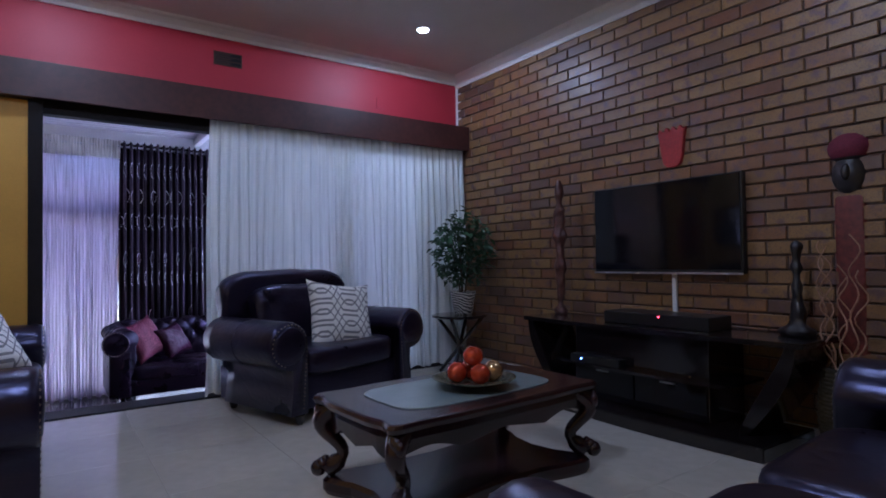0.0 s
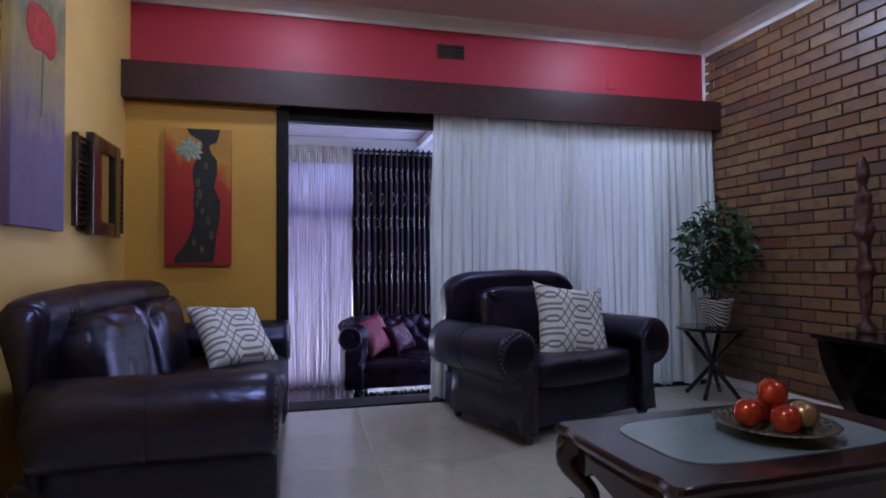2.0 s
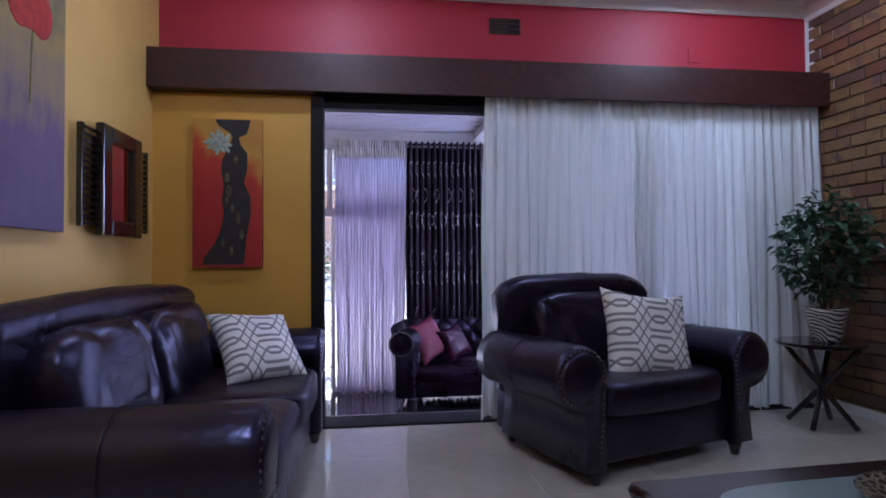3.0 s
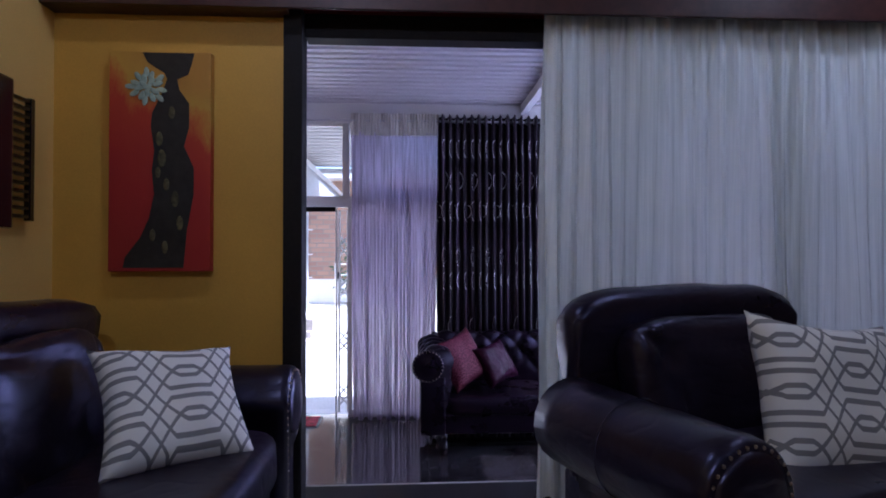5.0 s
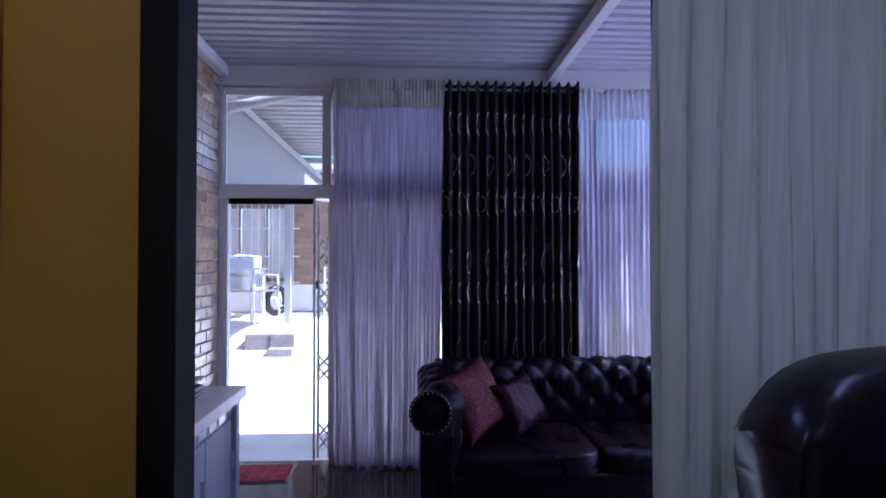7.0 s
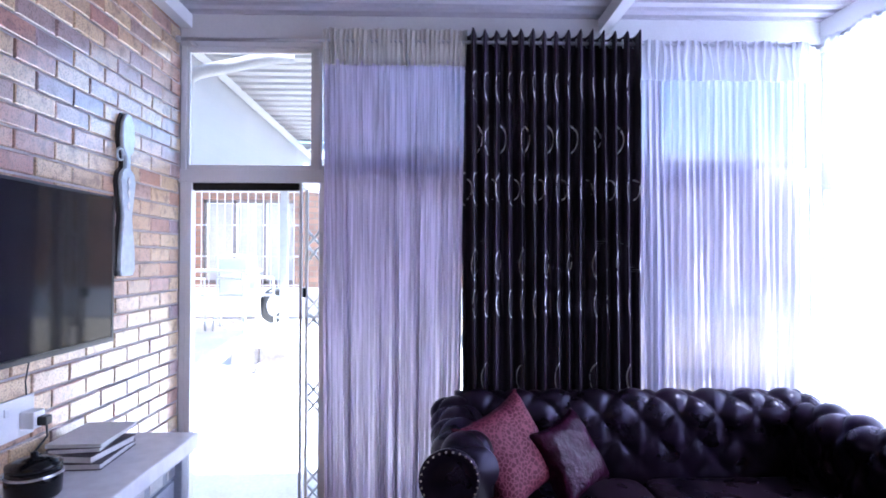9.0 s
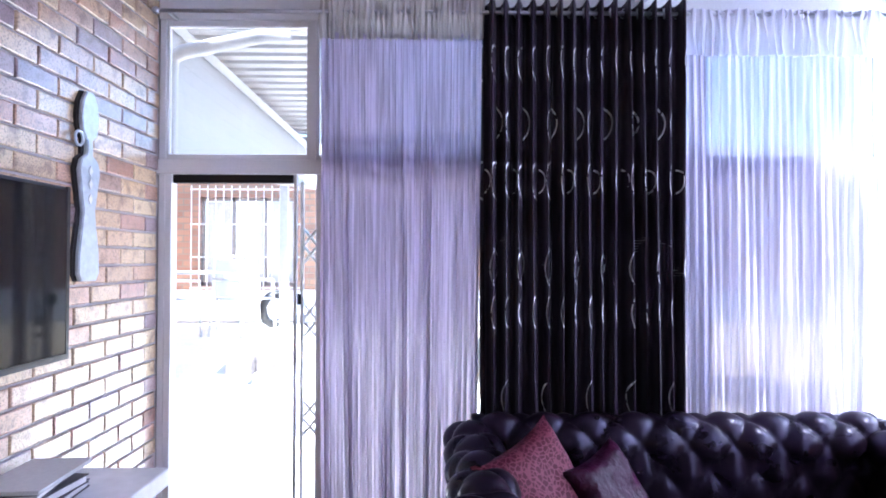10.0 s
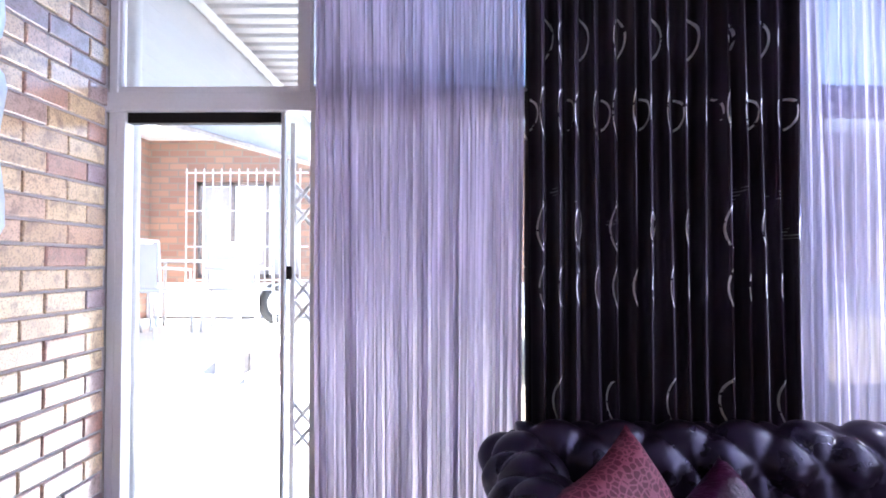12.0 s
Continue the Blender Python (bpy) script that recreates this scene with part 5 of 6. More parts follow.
s1 = thing("sheer_curtain", pose(0, 0, 0), "sheer lilac voile curtain with a cream gathered heading", "curtain", "sunroom curtains")
curtain("cloth", pose(-0.10, RODY + 0.01, SZ + 0.02), 0.86, 2.82, 26, 0.022, MAT["sheer"], s1, flare=-0.07, droop=1, seed=21)
curtain("heading", pose(-0.10, RODY - 0.012, 2.285), 0.87, 0.22, 30, 0.016, MAT["header"], s1, "cream gathered heading band", seed=22, nz=4)
dk = thing("blackout_curtain", pose(0, 0, 0), "black satin eyelet curtain with silver ring embroidery", "curtain", "sunroom curtains")
curtain("cloth", pose(0.755, RODY - 0.01, SZ + 0.10), 1.08, 2.905, 15, 0.050, MAT["sequin"], dk, flare=0.02, seed=31, nz=40, fullness=0.3, top=0.95, scallop=0.009)
eyelets(dk, 0.77, 1.84, 15, 2.435, "x", RODY)
s2 = thing("sheer_curtain", pose(0, 0, 0), "sheer white voile eyelet curtain at the corner window", "curtain", "sunroom curtains")
curtain("cloth", pose(1.78, RODY + 0.055, SZ + 0.02), 1.11, 2.74, 24, 0.022, MAT["whitesheer"], s2, flare=-0.05, droop=1, seed=41)
curtain("heading", pose(1.84, RODY - 0.012, 2.21), 1.05, 0.245, 22, 0.015, MAT["whiteheader"], s2, "white eyelet heading band", seed=42, nz=4)
eyelets(s2, 2.1, 2.85, 7, 2.435, "x", RODY)
s3 = thing("sheer_curtain", pose(0, 0, 0), "sheer white voile curtain along the side windows", "curtain", "sunroom curtains")
curtain("cloth", pose(2.93, 4.90, SZ + 0.02, 0, 0, 90), 2.70, 2.72, 48, 0.018, MAT["whitesheer"], s3, seed=51)
curtain("heading", pose(2.918, 4.90, 2.20, 0, 0, 90), 2.70, 0.24, 50, 0.014, MAT["whiteheader"], s3, "white eyelet heading band", seed=52, nz=4)


# ---- chesterfield ----
def tufted(bm, path, length, along, origin, cell=0.215, depth=0.042, per=18):
    """Buttoned leather over a section: path rows of (out, up) with normals; along is the unit way of the length."""
    along = Vector(along)
    out = Vector((0, 0, 1)).cross(along).normalized()
    n = max(2, round(length / cell)) * per
    arc = [0.0]
    for a, b in zip(path, path[1:]):
        arc.append(arc[-1] + math.hypot(b[0] - a[0], b[1] - a[1]))
    rows = len(path)
    verts = []
    for i in range(n + 1):
        s = length * i / n
        ring = []
        for j, (o, z) in enumerate(path):
            a, b = path[max(j - 1, 0)], path[min(j + 1, rows - 1)]
            tx, tz = b[0] - a[0], b[1] - a[1]
            ln = math.hypot(tx, tz) or 1
            nx, nz = tz / ln, -tx / ln
            p, q = s / cell, arc[j] / (cell * 1.15)
            f = abs(math.sin(math.pi * (p + q) / 1.0) * math.sin(math.pi * (p - q) / 1.0))
            fade = min(1, 5 * j / rows, 5 * (rows - 1 - j) / rows)
            h = depth * (f ** 0.45) * fade
            ring.append(bm.verts.new(Vector(origin) + along * s + out * (o + nx * h) + Vector((0, 0, z + nz * h))))
        verts.append(ring)
    for r0, r1 in zip(verts, verts[1:]):
        for k in range(rows - 1):
            bm.faces.new((r0[k], r0[k + 1], r1[k + 1], r1[k]))
    bm.faces.new(verts[0])
    bm.faces.new(verts[-1][::-1])
    return bm


def roll_path(r, top, low):
    """Inner face from the seat up, over the roll and down behind: (out, up) rows, out towards the sitter."""
    pts = [(0.03, low + (top - 2 * r - low) * k / 10) for k in range(11)]
    c = (0.03 - r * 0.9, top - r)
    for k in range(31):
        a = radians(-25) + radians(250) * k / 30
        pts.append((c[0] + r * math.cos(a), c[1] + r * math.sin(a)))
    pts += [(c[0] - r * 0.55, low + 0.1), (c[0] - r * 0.5, low - 0.3)]
    return pts


ches = thing("chesterfield_sofa", pose(0, 0, SZ), "dark oxblood leather buttoned chesterfield sofa before the curtains", "sofa")
LEA = MAT["oldleather"]
bm = tufted(bmesh.new(), roll_path(0.105, 0.875, 0.42), 1.96, (-1, 0, 0), (2.65, 7.40, 0))
bmesh.ops.recalc_face_normals(bm, faces=bm.faces)
part("backrest", bm, LEA, ches, smooth=True)
for x, way, org in ((0.72, (0, 1, 0), (0.0, 0, 0)), (2.62, (0, -1, 0), (0, 0, 0))):
    start = (0.76, 6.66, 0) if way[1] > 0 else (2.58, 7.54, 0)
    bm = tufted(bmesh.new(), roll_path(0.105, 0.845, 0.42), 0.88, (0, -1, 0) if way[1] < 0 else (0, 1, 0), start)
    bmesh.ops.recalc_face_normals(bm, faces=bm.faces)
    if way[1] > 0:
        bmesh.ops.scale(bm, vec=(-1, 1, 1), verts=bm.verts, space=Matrix.Translation((-0.76, 0, 0)))
        bmesh.ops.recalc_face_normals(bm, faces=bm.faces)
    else:
        bmesh.ops.scale(bm, vec=(-1, 1, 1), verts=bm.verts, space=Matrix.Translation((-2.58, 0, 0)))
        bmesh.ops.recalc_face_normals(bm, faces=bm.faces)
    arm = part("arm", bm, LEA, ches, smooth=True)
    side = -1 if way[1] > 0 else 1
    cx = (0.73 - 0.10) if side < 0 else (2.61 + 0.10)
    face = lathe(bmesh.new(), [(0.128, 0), (0.128, 0.012), (0.112, 0.02), (0.098, 0.012), (0.07, 0.014), (0.03, 0.026), (0.0005, 0.03)], 30)
    bmesh.ops.transform(face, matrix=Matrix.Translation((cx, 6.662, 0.725)) @ pose(0, 0, 0, 90), verts=face.verts)
    part("scroll_panel", face, LEA, arm, smooth=True)
    bm = bmesh.new()
    for k in range(26):
        a = k * math.tau / 26
        stud(bm, (cx + 0.118 * math.cos(a), 6.640, 0.725 + 0.118 * math.sin(a)), 0.005)
    part("nail_trim", bm, MAT["stud"], arm, "ring of small brass upholstery nails")
    x0, x1 = sorted((cx - side * 0.14, cx + side * 0.06))
    part("arm_post", boxes((x0, x1, 6.65, 7.45, 0.17, 0.64), bevel=0.02, seg=3), LEA, arm, smooth=True)
part("base", boxes((0.72, 2.62, 6.68, 7.44, 0.17, 0.34), bevel=0.02, seg=3), LEA, ches, smooth=True)
part("back_panel", boxes((0.62, 2.72, 7.46, 7.54, 0.17, 0.76), bevel=0.02, seg=3), LEA, ches, smooth=True)
for k in range(2):
    bm = puff(bmesh.new(), (0.925, 0.70, 0.17), Matrix.Translation((1.21 + 0.93 * k, 7.01, 0.395)), 0.28, 0.012, k * 4.0, sag=0.012)
    part("seat_cushion", bm, LEA, ches, smooth=True)
for fx in (0.76, 2.58):
    for fy in (6.72, 7.40):
        part("foot", lathe(bmesh.new(), [(0.020, 0), (0.030, 0.02), (0.038, 0.08), (0.026, 0.12), (0.034, 0.14), (0.038, 0.17)], 14, (fx, fy, 0)), MAT["blackwood"], ches, smooth=True)


def leopard(name):
    mat = material(name, (0.09, 0.010, 0.025), 0.6, vary=0.25, grain=60, bump=0.3, spec=0.2)
    nt, b = mat.node_tree, principled(mat)
    vo = nt.nodes.new("ShaderNodeTexVoronoi")
    vo.feature = "DISTANCE_TO_EDGE"
    vo.inputs["Scale"].default_value = 46
    nt.links.new(nt.nodes.new("ShaderNodeTexCoord").outputs["Object"], vo.inputs["Vector"])
    edge = math_node(nt, "LESS_THAN", vo.outputs[0], 0.10)
    nt.links.new(mix_colour(nt, edge, (0.065, 0.004, 0.014), (0.15, 0.032, 0.050)), b.inputs["Base Color"])
    return mat


MAT["maroon"] = leopard("maroon_print_velvet")
MAT["satin"] = material("maroon_satin", (0.026, 0.002, 0.014), 0.36, vary=0.4, grain=14, bump=0.8, deep=0.03, spec=0.18)
scatter("scatter_cushion", pose(0.93, 6.99, 0.20, -30, -14, 42), 0.47, 0.17, MAT["maroon"], "maroon velvet scatter cushion with a spotted print on the chesterfield", 5)
scatter("scatter_cushion", pose(1.23, 7.06, 0.155, -30, -10, 42), 0.38, 0.16, MAT["satin"], "shiny maroon satin scatter cushion on the chesterfield", 6)

# ---- sunroom television wall ----
tv2 = thing("television", pose(0, 0, 0), "flat black television on the sunroom brick wall", "television")
part("body", boxes((-0.985, -0.945, 5.86, 7.01, 0.73, 1.41), bevel=0.005), MAT["black"], tv2)
part("screen", boxes((-0.9445, -0.939, 5.88, 6.99, 0.755, 1.395)), MAT["screen"], tv2, "dark glossy screen")
part("bezel", boxes((-0.9448, -0.937, 5.86, 7.01, 0.73, 0.752), (-0.9448, -0.9375, 6.992, 7.01, 0.752, 1.41)), MAT["black"], tv2)
part("wall_bracket", boxes((-1.0, -0.986, 6.2, 6.6, 0.95, 1.2)), MAT["black"], tv2)

MAT["stone"] = material("pale_stone_slab", (0.74, 0.73, 0.74), 0.22, vary=0.1, grain=18, blotch=4, bump=0.03)
MAT["bluegrey"] = material("grey_blue_cupboard", (0.36, 0.38, 0.44), 0.45, vary=0.1, grain=40, bump=0.08)
server = thing("server_cabinet", pose(0, 0, SZ), "grey painted low cabinet with a pale stone top", "cabinet")
part("body", boxes((-0.99, -0.60, 5.45, 6.92, 0.06, 0.745), bevel=0.006), MAT["bluegrey"], server)
part("stone_top", boxes((-0.998, -0.53, 5.40, 7.00, 0.755, 0.825), bevel=0.008), MAT["stone"], server, "pale polished stone top")
part("frieze", boxes((-0.62, -0.585, 5.45, 6.92, 0.66, 0.754), bevel=0.003), MAT["bluegrey"], server)
for k in range(9):
    y = 5.55 + k * 0.155
    part("frieze_panel", boxes((-0.5848, -0.580, y, y + 0.11, 0.675, 0.74), bevel=0.001, seg=1), MAT["steel"], server, "small mirrored inlay panel")
for k in range(3):
    y = 5.47 + k * 0.485
    d = part("cabinet_door", boxes((-0.60, -0.583, y, y + 0.475, 0.08, 0.65), bevel=0.004), MAT["bluegrey"], server)
    part("handle", boxes((-0.583, -0.56, y + 0.40, y + 0.415, 0.36, 0.46), bevel=0.003), MAT["steel"], d, "brushed steel handle")
part("post", boxes((-0.60, -0.55, 6.86, 6.93, 0.0, 0.752), bevel=0.008), MAT["bluegrey"], server)
part("kick", boxes((-0.98, -0.64, 5.45, 6.90, 0, 0.06)), MAT["bluegrey"], server)

MAT["paper"] = material("white_paper", (0.72, 0.70, 0.68), 0.6, vary=0.08, bump=0.05)
MAT["darkcover"] = material("dark_book_cover", (0.05, 0.035, 0.045), 0.4, vary=0.2, bump=0.08)
TOPZ = SZ + 0.826
BOOKS = ((0, 0, 0.22, 0.30, 0.026, 4, "darkcover", "dark"), (0.005, -0.01, 0.20, 0.28, 0.030, -5, "darkcover", "dark"), (-0.01, 0.0, 0.19, 0.27, 0.022, 9, "darkcover", "dark"), (0.0, 0.02, 0.21, 0.30, 0.014, 3, "paper", "white"))
for k, (dx, dy, w, l, h, ang, mat, word) in enumerate(BOOKS):
    z = TOPZ + sum(row[4] for row in BOOKS[:k]) + 0.001 * k
    bk = thing("book", pose(-0.83 + dx, 6.66 + dy, z, 0, 0, ang), f"{word} covered book lying in a stack on the cabinet", "book", "stack of books")
    part("cover", boxes((-w / 2, w / 2, -l / 2, l / 2, 0, 0.003), (-w / 2, w / 2, -l / 2, l / 2, h - 0.003, h), (-w / 2, -w / 2 + 0.004, -l / 2, l / 2, 0.003, h - 0.003)), MAT[mat], bk)
    part("page_block", boxes((-w / 2 + 0.004, w / 2 - 0.006, -l / 2 + 0.005, l / 2 - 0.005, 0.003, h - 0.003)), MAT["paper"], bk, "block of pale pages")
kettle = thing("black_canister", pose(-0.80, 6.28, TOPZ), "shiny black round canister on the cabinet", "canister")
part("body", lathe(bmesh.new(), [(0.075, 0), (0.082, 0.01), (0.085, 0.07), (0.08, 0.10)], 28), MAT["screen"], kettle, smooth=True)
part("lid", lathe(bmesh.new(), [(0.083, 0.10), (0.083, 0.115), (0.05, 0.13), (0.012, 0.135), (0.012, 0.15), (0.001, 0.152)], 28), MAT["screen"], kettle, smooth=True)
part("rim", lathe(bmesh.new(), [(0.0865, 0.076), (0.0868, 0.08), (0.0862, 0.084)], 28), MAT["steel"], kettle, "chrome band")
socket = thing("wall_socket", pose(-0.998, 6.45, 0.52, 0, 0, 90), "white double wall socket with an adaptor plugged in", "wall socket")
part("plate", boxes((-0.10, 0.10, -0.012, 0, -0.075, 0.075), bevel=0.003), MAT["white"], socket)
part("adaptor", boxes((0.02, 0.085, -0.065, -0.012, -0.045, 0.02), bevel=0.006), MAT["white"], socket)
part("switch", boxes((-0.06, -0.035, -0.017, -0.0121, 0.02, 0.05), bevel=0.002), MAT["white"], socket)
part("plug", boxes((0.035, 0.075, -0.10, -0.065, -0.035, 0.0), bevel=0.006), MAT["black"], socket, "black plug")
part("cord", tube(bmesh.new(), [(0.055, -0.09, -0.035), (0.06, -0.09, -0.08), (0.02, -0.06, -0.14), (-0.05, -0.03, -0.20)], 0.004, 6), MAT["black"], socket, "black cord", smooth=True)
part("lead", tube(bmesh.new(), [(0.06, -0.01, 0.075), (0.05, -0.012, 0.13), (0.065, -0.012, 0.19), (0.06, -0.02, 0.215)], 0.003, 6), MAT["black"], socket, "thin black lead", smooth=True)

MAT["silverwood"] = material("pale_blue_silver_paint", (0.60, 0.66, 0.70), 0.35, 0.2, vary=0.2, grain=30, bump=0.15)
bm = bmesh.new()
half = [(0.055, 0.0), (0.075, 0.03), (0.072, 0.12), (0.05, 0.24), (0.042, 0.30), (0.062, 0.40), (0.075, 0.47), (0.06, 0.515), (0.022, 0.54), (0.020, 0.60), (0.05, 0.63), (0.062, 0.69), (0.055, 0.76), (0.025, 0.81)]
prism(bm, [(x, z) for x, z in half] + [(-x * 0.9, z) for x, z in reversed(half)], -0.02)
bmesh.ops.recalc_face_normals(bm, faces=bm.faces)
bmesh.ops.bevel(bm, geom=[e for e in bm.edges if e.calc_face_angle(0) > 1.0], offset=0.004, segments=2, affect="EDGES")
deco = thing("wall_carving", pose(-0.985, 7.18, 1.03, 0, 0, 90), "slim pale blue cut-out wooden carving on the brick wall", "wall carving")
part("cutout", bm, MAT["silverwood"], deco)
bm = bmesh.new()
pts = [(-0.065 + 0.026 * math.cos(a), -0.012, 0.60 + 0.03 * math.sin(a)) for a in [k * math.tau / 20 for k in range(21)]]
tube(bm, pts, 0.006, 8, caps=False)
part("ring", bm, MAT["silverwood"], deco, "hoop ring", smooth=True)
for z in (0.35, 0.415, 0.47):
    bm = prism(bmesh.new(), [(-0.014, z), (0, z + 0.024), (0.014, z), (0, z - 0.024)], -0.004, Matrix.Translation((0, -0.0202, 0)))
    part("diamond", bm, MAT["white"], deco, "white painted diamond")
# shifted dark copy of the outline, modelled as the carving's cast shadow
part("backing", prism(bmesh.new(), [(x * 0.9, z) for x, z in half] + [(-x * 0.9, z) for x, z in reversed(half)], 0.012, Matrix.Translation((-0.012, 0.002, 0))), MAT["ebony"], deco, "dark offset sheet in place of the carving's shadow")

MAT["mat"] = material("red_coir", (0.34, 0.014, 0.035), 0.9, vary=0.8, grain=55, blotch=14, bump=1.0, deep=0.01)
doormat = thing("doormat", pose(-0.70, 7.70, SZ, 0, 0, 1), "red patterned rubber-edged doormat inside the door", "doormat")
part("mat_top", boxes((-0.29, 0.29, -0.17, 0.17, 0.002, 0.012), bevel=0.003), MAT["mat"], doormat)
part("edge", boxes((-0.315, 0.315, -0.195, 0.195, 0.0, 0.005), bevel=0.002), MAT["darkcover"], doormat, "dark rubber edge")

# ---- folding security gate ----
gate = thing("security_gate", pose(0, 0, 0), "white folding trellis security gate pushed open", "security gate")
for gx in (-0.236, -0.150):
    part("upright", boxes((gx - 0.010, gx + 0.010, SY + 0.085, SY + 0.105, SZ + 0.03, 1.56), bevel=0.003), MAT["white"], gate)
for z0 in (SZ + 0.10, SZ + 0.65, SZ + 1.2, 1.10):
    for k in range(2):
        for s in (0, 1):
            za = z0 + k * 0.10
            pts = [(-0.236, SY + 0.11 + 0.004 * s, za + (0.10 if s else 0)), (-0.150, SY + 0.11 + 0.004 * s, za + (0 if s else 0.10))]
            part("lattice_bar", tube(bmesh.new(), pts, 0.009, 6), MAT["white"], gate)
part("lock", boxes((-0.262, -0.238, SY + 0.075, SY + 0.11, 0.87, 0.93), bevel=0.003), MAT["darkframe"], gate, "dark steel lock")

# ---- patio and the house across ----
bm = bmesh.new()
prof = [(7.98, -0.62), (7.98, -0.55), (8.3, -0.55), (8.7, -0.47), (10.2, 0.13), (10.6, 0.24), (14.5, 0.26), (14.5, -0.62)]
prism(bm, prof, 8.9, Matrix(((0, 1, 0, -8), (1, 0, 0, 0), (0, 0, 1, 0), (0, 0, 0, 1))))
bmesh.ops.recalc_face_normals(bm, faces=bm.faces)
structure("patio", bm, MAT["patio"], "sunlit pale concrete patio rising to a terrace", "patio")
MAT["block"] = material("grey_paving_block", (0.34, 0.30, 0.28), 0.9, vary=0.25, grain=25, bump=0.4)
st = thing("patio_steps", pose(0, 0, 0), "grey paving blocks set as steps in the patio", "steps", kind="structure")
for x0, x1, z0, z1, y0 in ((-1.42, -1.14, 0.0, 0.235, 10.0), (-1.135, -0.85, 0.0, 0.235, 9.99), (-1.135, -0.85, -0.1, 0.085, 9.86)):
    part("block", boxes((x0, x1, y0, 10.35, z0, z1), bevel=0.008), MAT["block"], st)

HY = 12.6
MAT["farbrick"] = bpy.data.materials.new("far_brickwork")
MAT["farbrick"].use_nodes = True
nt = MAT["farbrick"].node_tree
bt = nt.nodes.new("ShaderNodeTexBrick")
bt.inputs["Color1"].default_value, bt.inputs["Color2"].default_value, bt.inputs["Mortar"].default_value = (0.46, 0.27, 0.18, 1), (0.33, 0.19, 0.14, 1), (0.30, 0.24, 0.19, 1)
bt.inputs["Scale"].default_value, bt.inputs["Brick Width"].default_value, bt.inputs["Row Height"].default_value, bt.inputs["Mortar Size"].default_value = 1.0, 0.232, 0.085, 0.010
sp = nt.nodes.new("ShaderNodeSeparateXYZ")
cb = nt.nodes.new("ShaderNodeCombineXYZ")
nt.links.new(nt.nodes.new("ShaderNodeTexCoord").outputs["Object"], sp.inputs[0])
nt.links.new(math_node(nt, "ADD", sp.outputs[0], sp.outputs[1]), cb.inputs[0])
nt.links.new(sp.outputs[2], cb.inputs[1])
nt.links.new(cb.outputs[0], bt.inputs["Vector"])
nt.links.new(bt.outputs[0], principled(MAT["farbrick"]).inputs["Base Color"])
principled(MAT["farbrick"]).inputs["Roughness"].default_value = 0.8
bump = nt.nodes.new("ShaderNodeBump")
bump.inputs["Strength"].default_value, bump.inputs["Distance"].default_value = 0.6, 0.006
nt.links.new(math_node(nt, "SUBTRACT", 1.0, bt.outputs["Fac"]), bump.inputs["Height"])
nt.links.new(bump.outputs[0], principled(MAT["farbrick"]).inputs["Normal"])

house = thing("house", pose(0, 0, 0), "face brick house across the patio with barred windows", "house")
WX0, WX1, WZ0, WZ1 = -2.75, -1.42, 0.75, 1.98
for slab in ((-3.35, WX0, HY, HY + 0.22, 0.26, 2.5), (WX1, 6.0, HY, HY + 0.22, 0.26, 2.5), (WX0, WX1, HY, HY + 0.22, WZ1, 2.5), (WX0, WX1, HY, HY + 0.22, 0.26, WZ0), (-3.57, -3.35, 8.2, 10.7, -0.55, 2.5), (-3.57, -3.35, 11.5, HY + 0.22, 0.2, 2.5), (-3.57, -3.35, 10.7, 11.5, 0.2, 1.0), (-3.57, -3.35, 10.7, 11.5, 1.95, 2.5)):
    part("wall", boxes(slab), MAT["farbrick"], house)
# added white band that imitates the overexposed glare below the window
part("plinth", boxes((-3.34, 6.0, HY - 0.03, HY - 0.004, 0.262, 0.70), bevel=0.006), MAT["white"], house, "white band added low on the wall for the glare")
part("roof", boxes((-3.9, 6.2, HY - 0.45, HY + 4, 2.5, 2.62), (-3.9, -3.0, 8.0, HY - 0.45, 2.5, 2.62)), MAT["white"], house, "white painted eaves")
MAT["lace"] = material("white_net_curtain", (0.75, 0.73, 0.70), 0.9, vary=0.1, grain=30, bump=0.2)
for wx0, wx1 in ((WX0, -2.31), (-2.31, -1.87), (-1.87, WX1)):
    w = part("window", boxes((wx0, wx0 + 0.03, HY + 0.08, HY + 0.12, WZ0, WZ1), (wx1 - 0.03, wx1, HY + 0.08, HY + 0.12, WZ0, WZ1), (wx0, wx1, HY + 0.08, HY + 0.12, WZ1 - 0.05, WZ1), (wx0, wx1, HY + 0.08, HY + 0.12, WZ0, WZ0 + 0.05)), MAT["block"], house, "brown framed window")
    part("net_curtain", boxes((wx0 + 0.03, wx1 - 0.03, HY + 0.16, HY + 0.17, WZ0 + 0.05, WZ1 - 0.05)), MAT["lace"], w, "white net curtain")
w = part("window", boxes((-3.48, -3.44, 10.7, 10.74, 1.0, 1.95), (-3.48, -3.44, 11.46, 11.5, 1.0, 1.95), (-3.48, -3.44, 11.08, 11.12, 1.0, 1.95)), MAT["darkframe"], house, "dark framed window")
part("net_curtain", boxes((-3.53, -3.52, 10.74, 11.46, 1.0, 1.95)), MAT["lace"], w)
bars = thing("burglar_bars", pose(0, 0, 0), "white steel burglar bars over the house window", "burglar bars")
for k in range(14):
    x = WX0 - 0.08 + k * 0.11
    part("bar", boxes((x - 0.006, x + 0.006, HY - 0.08, HY - 0.068, WZ0 - 0.05, WZ1 + 0.15)), MAT["white"], bars)
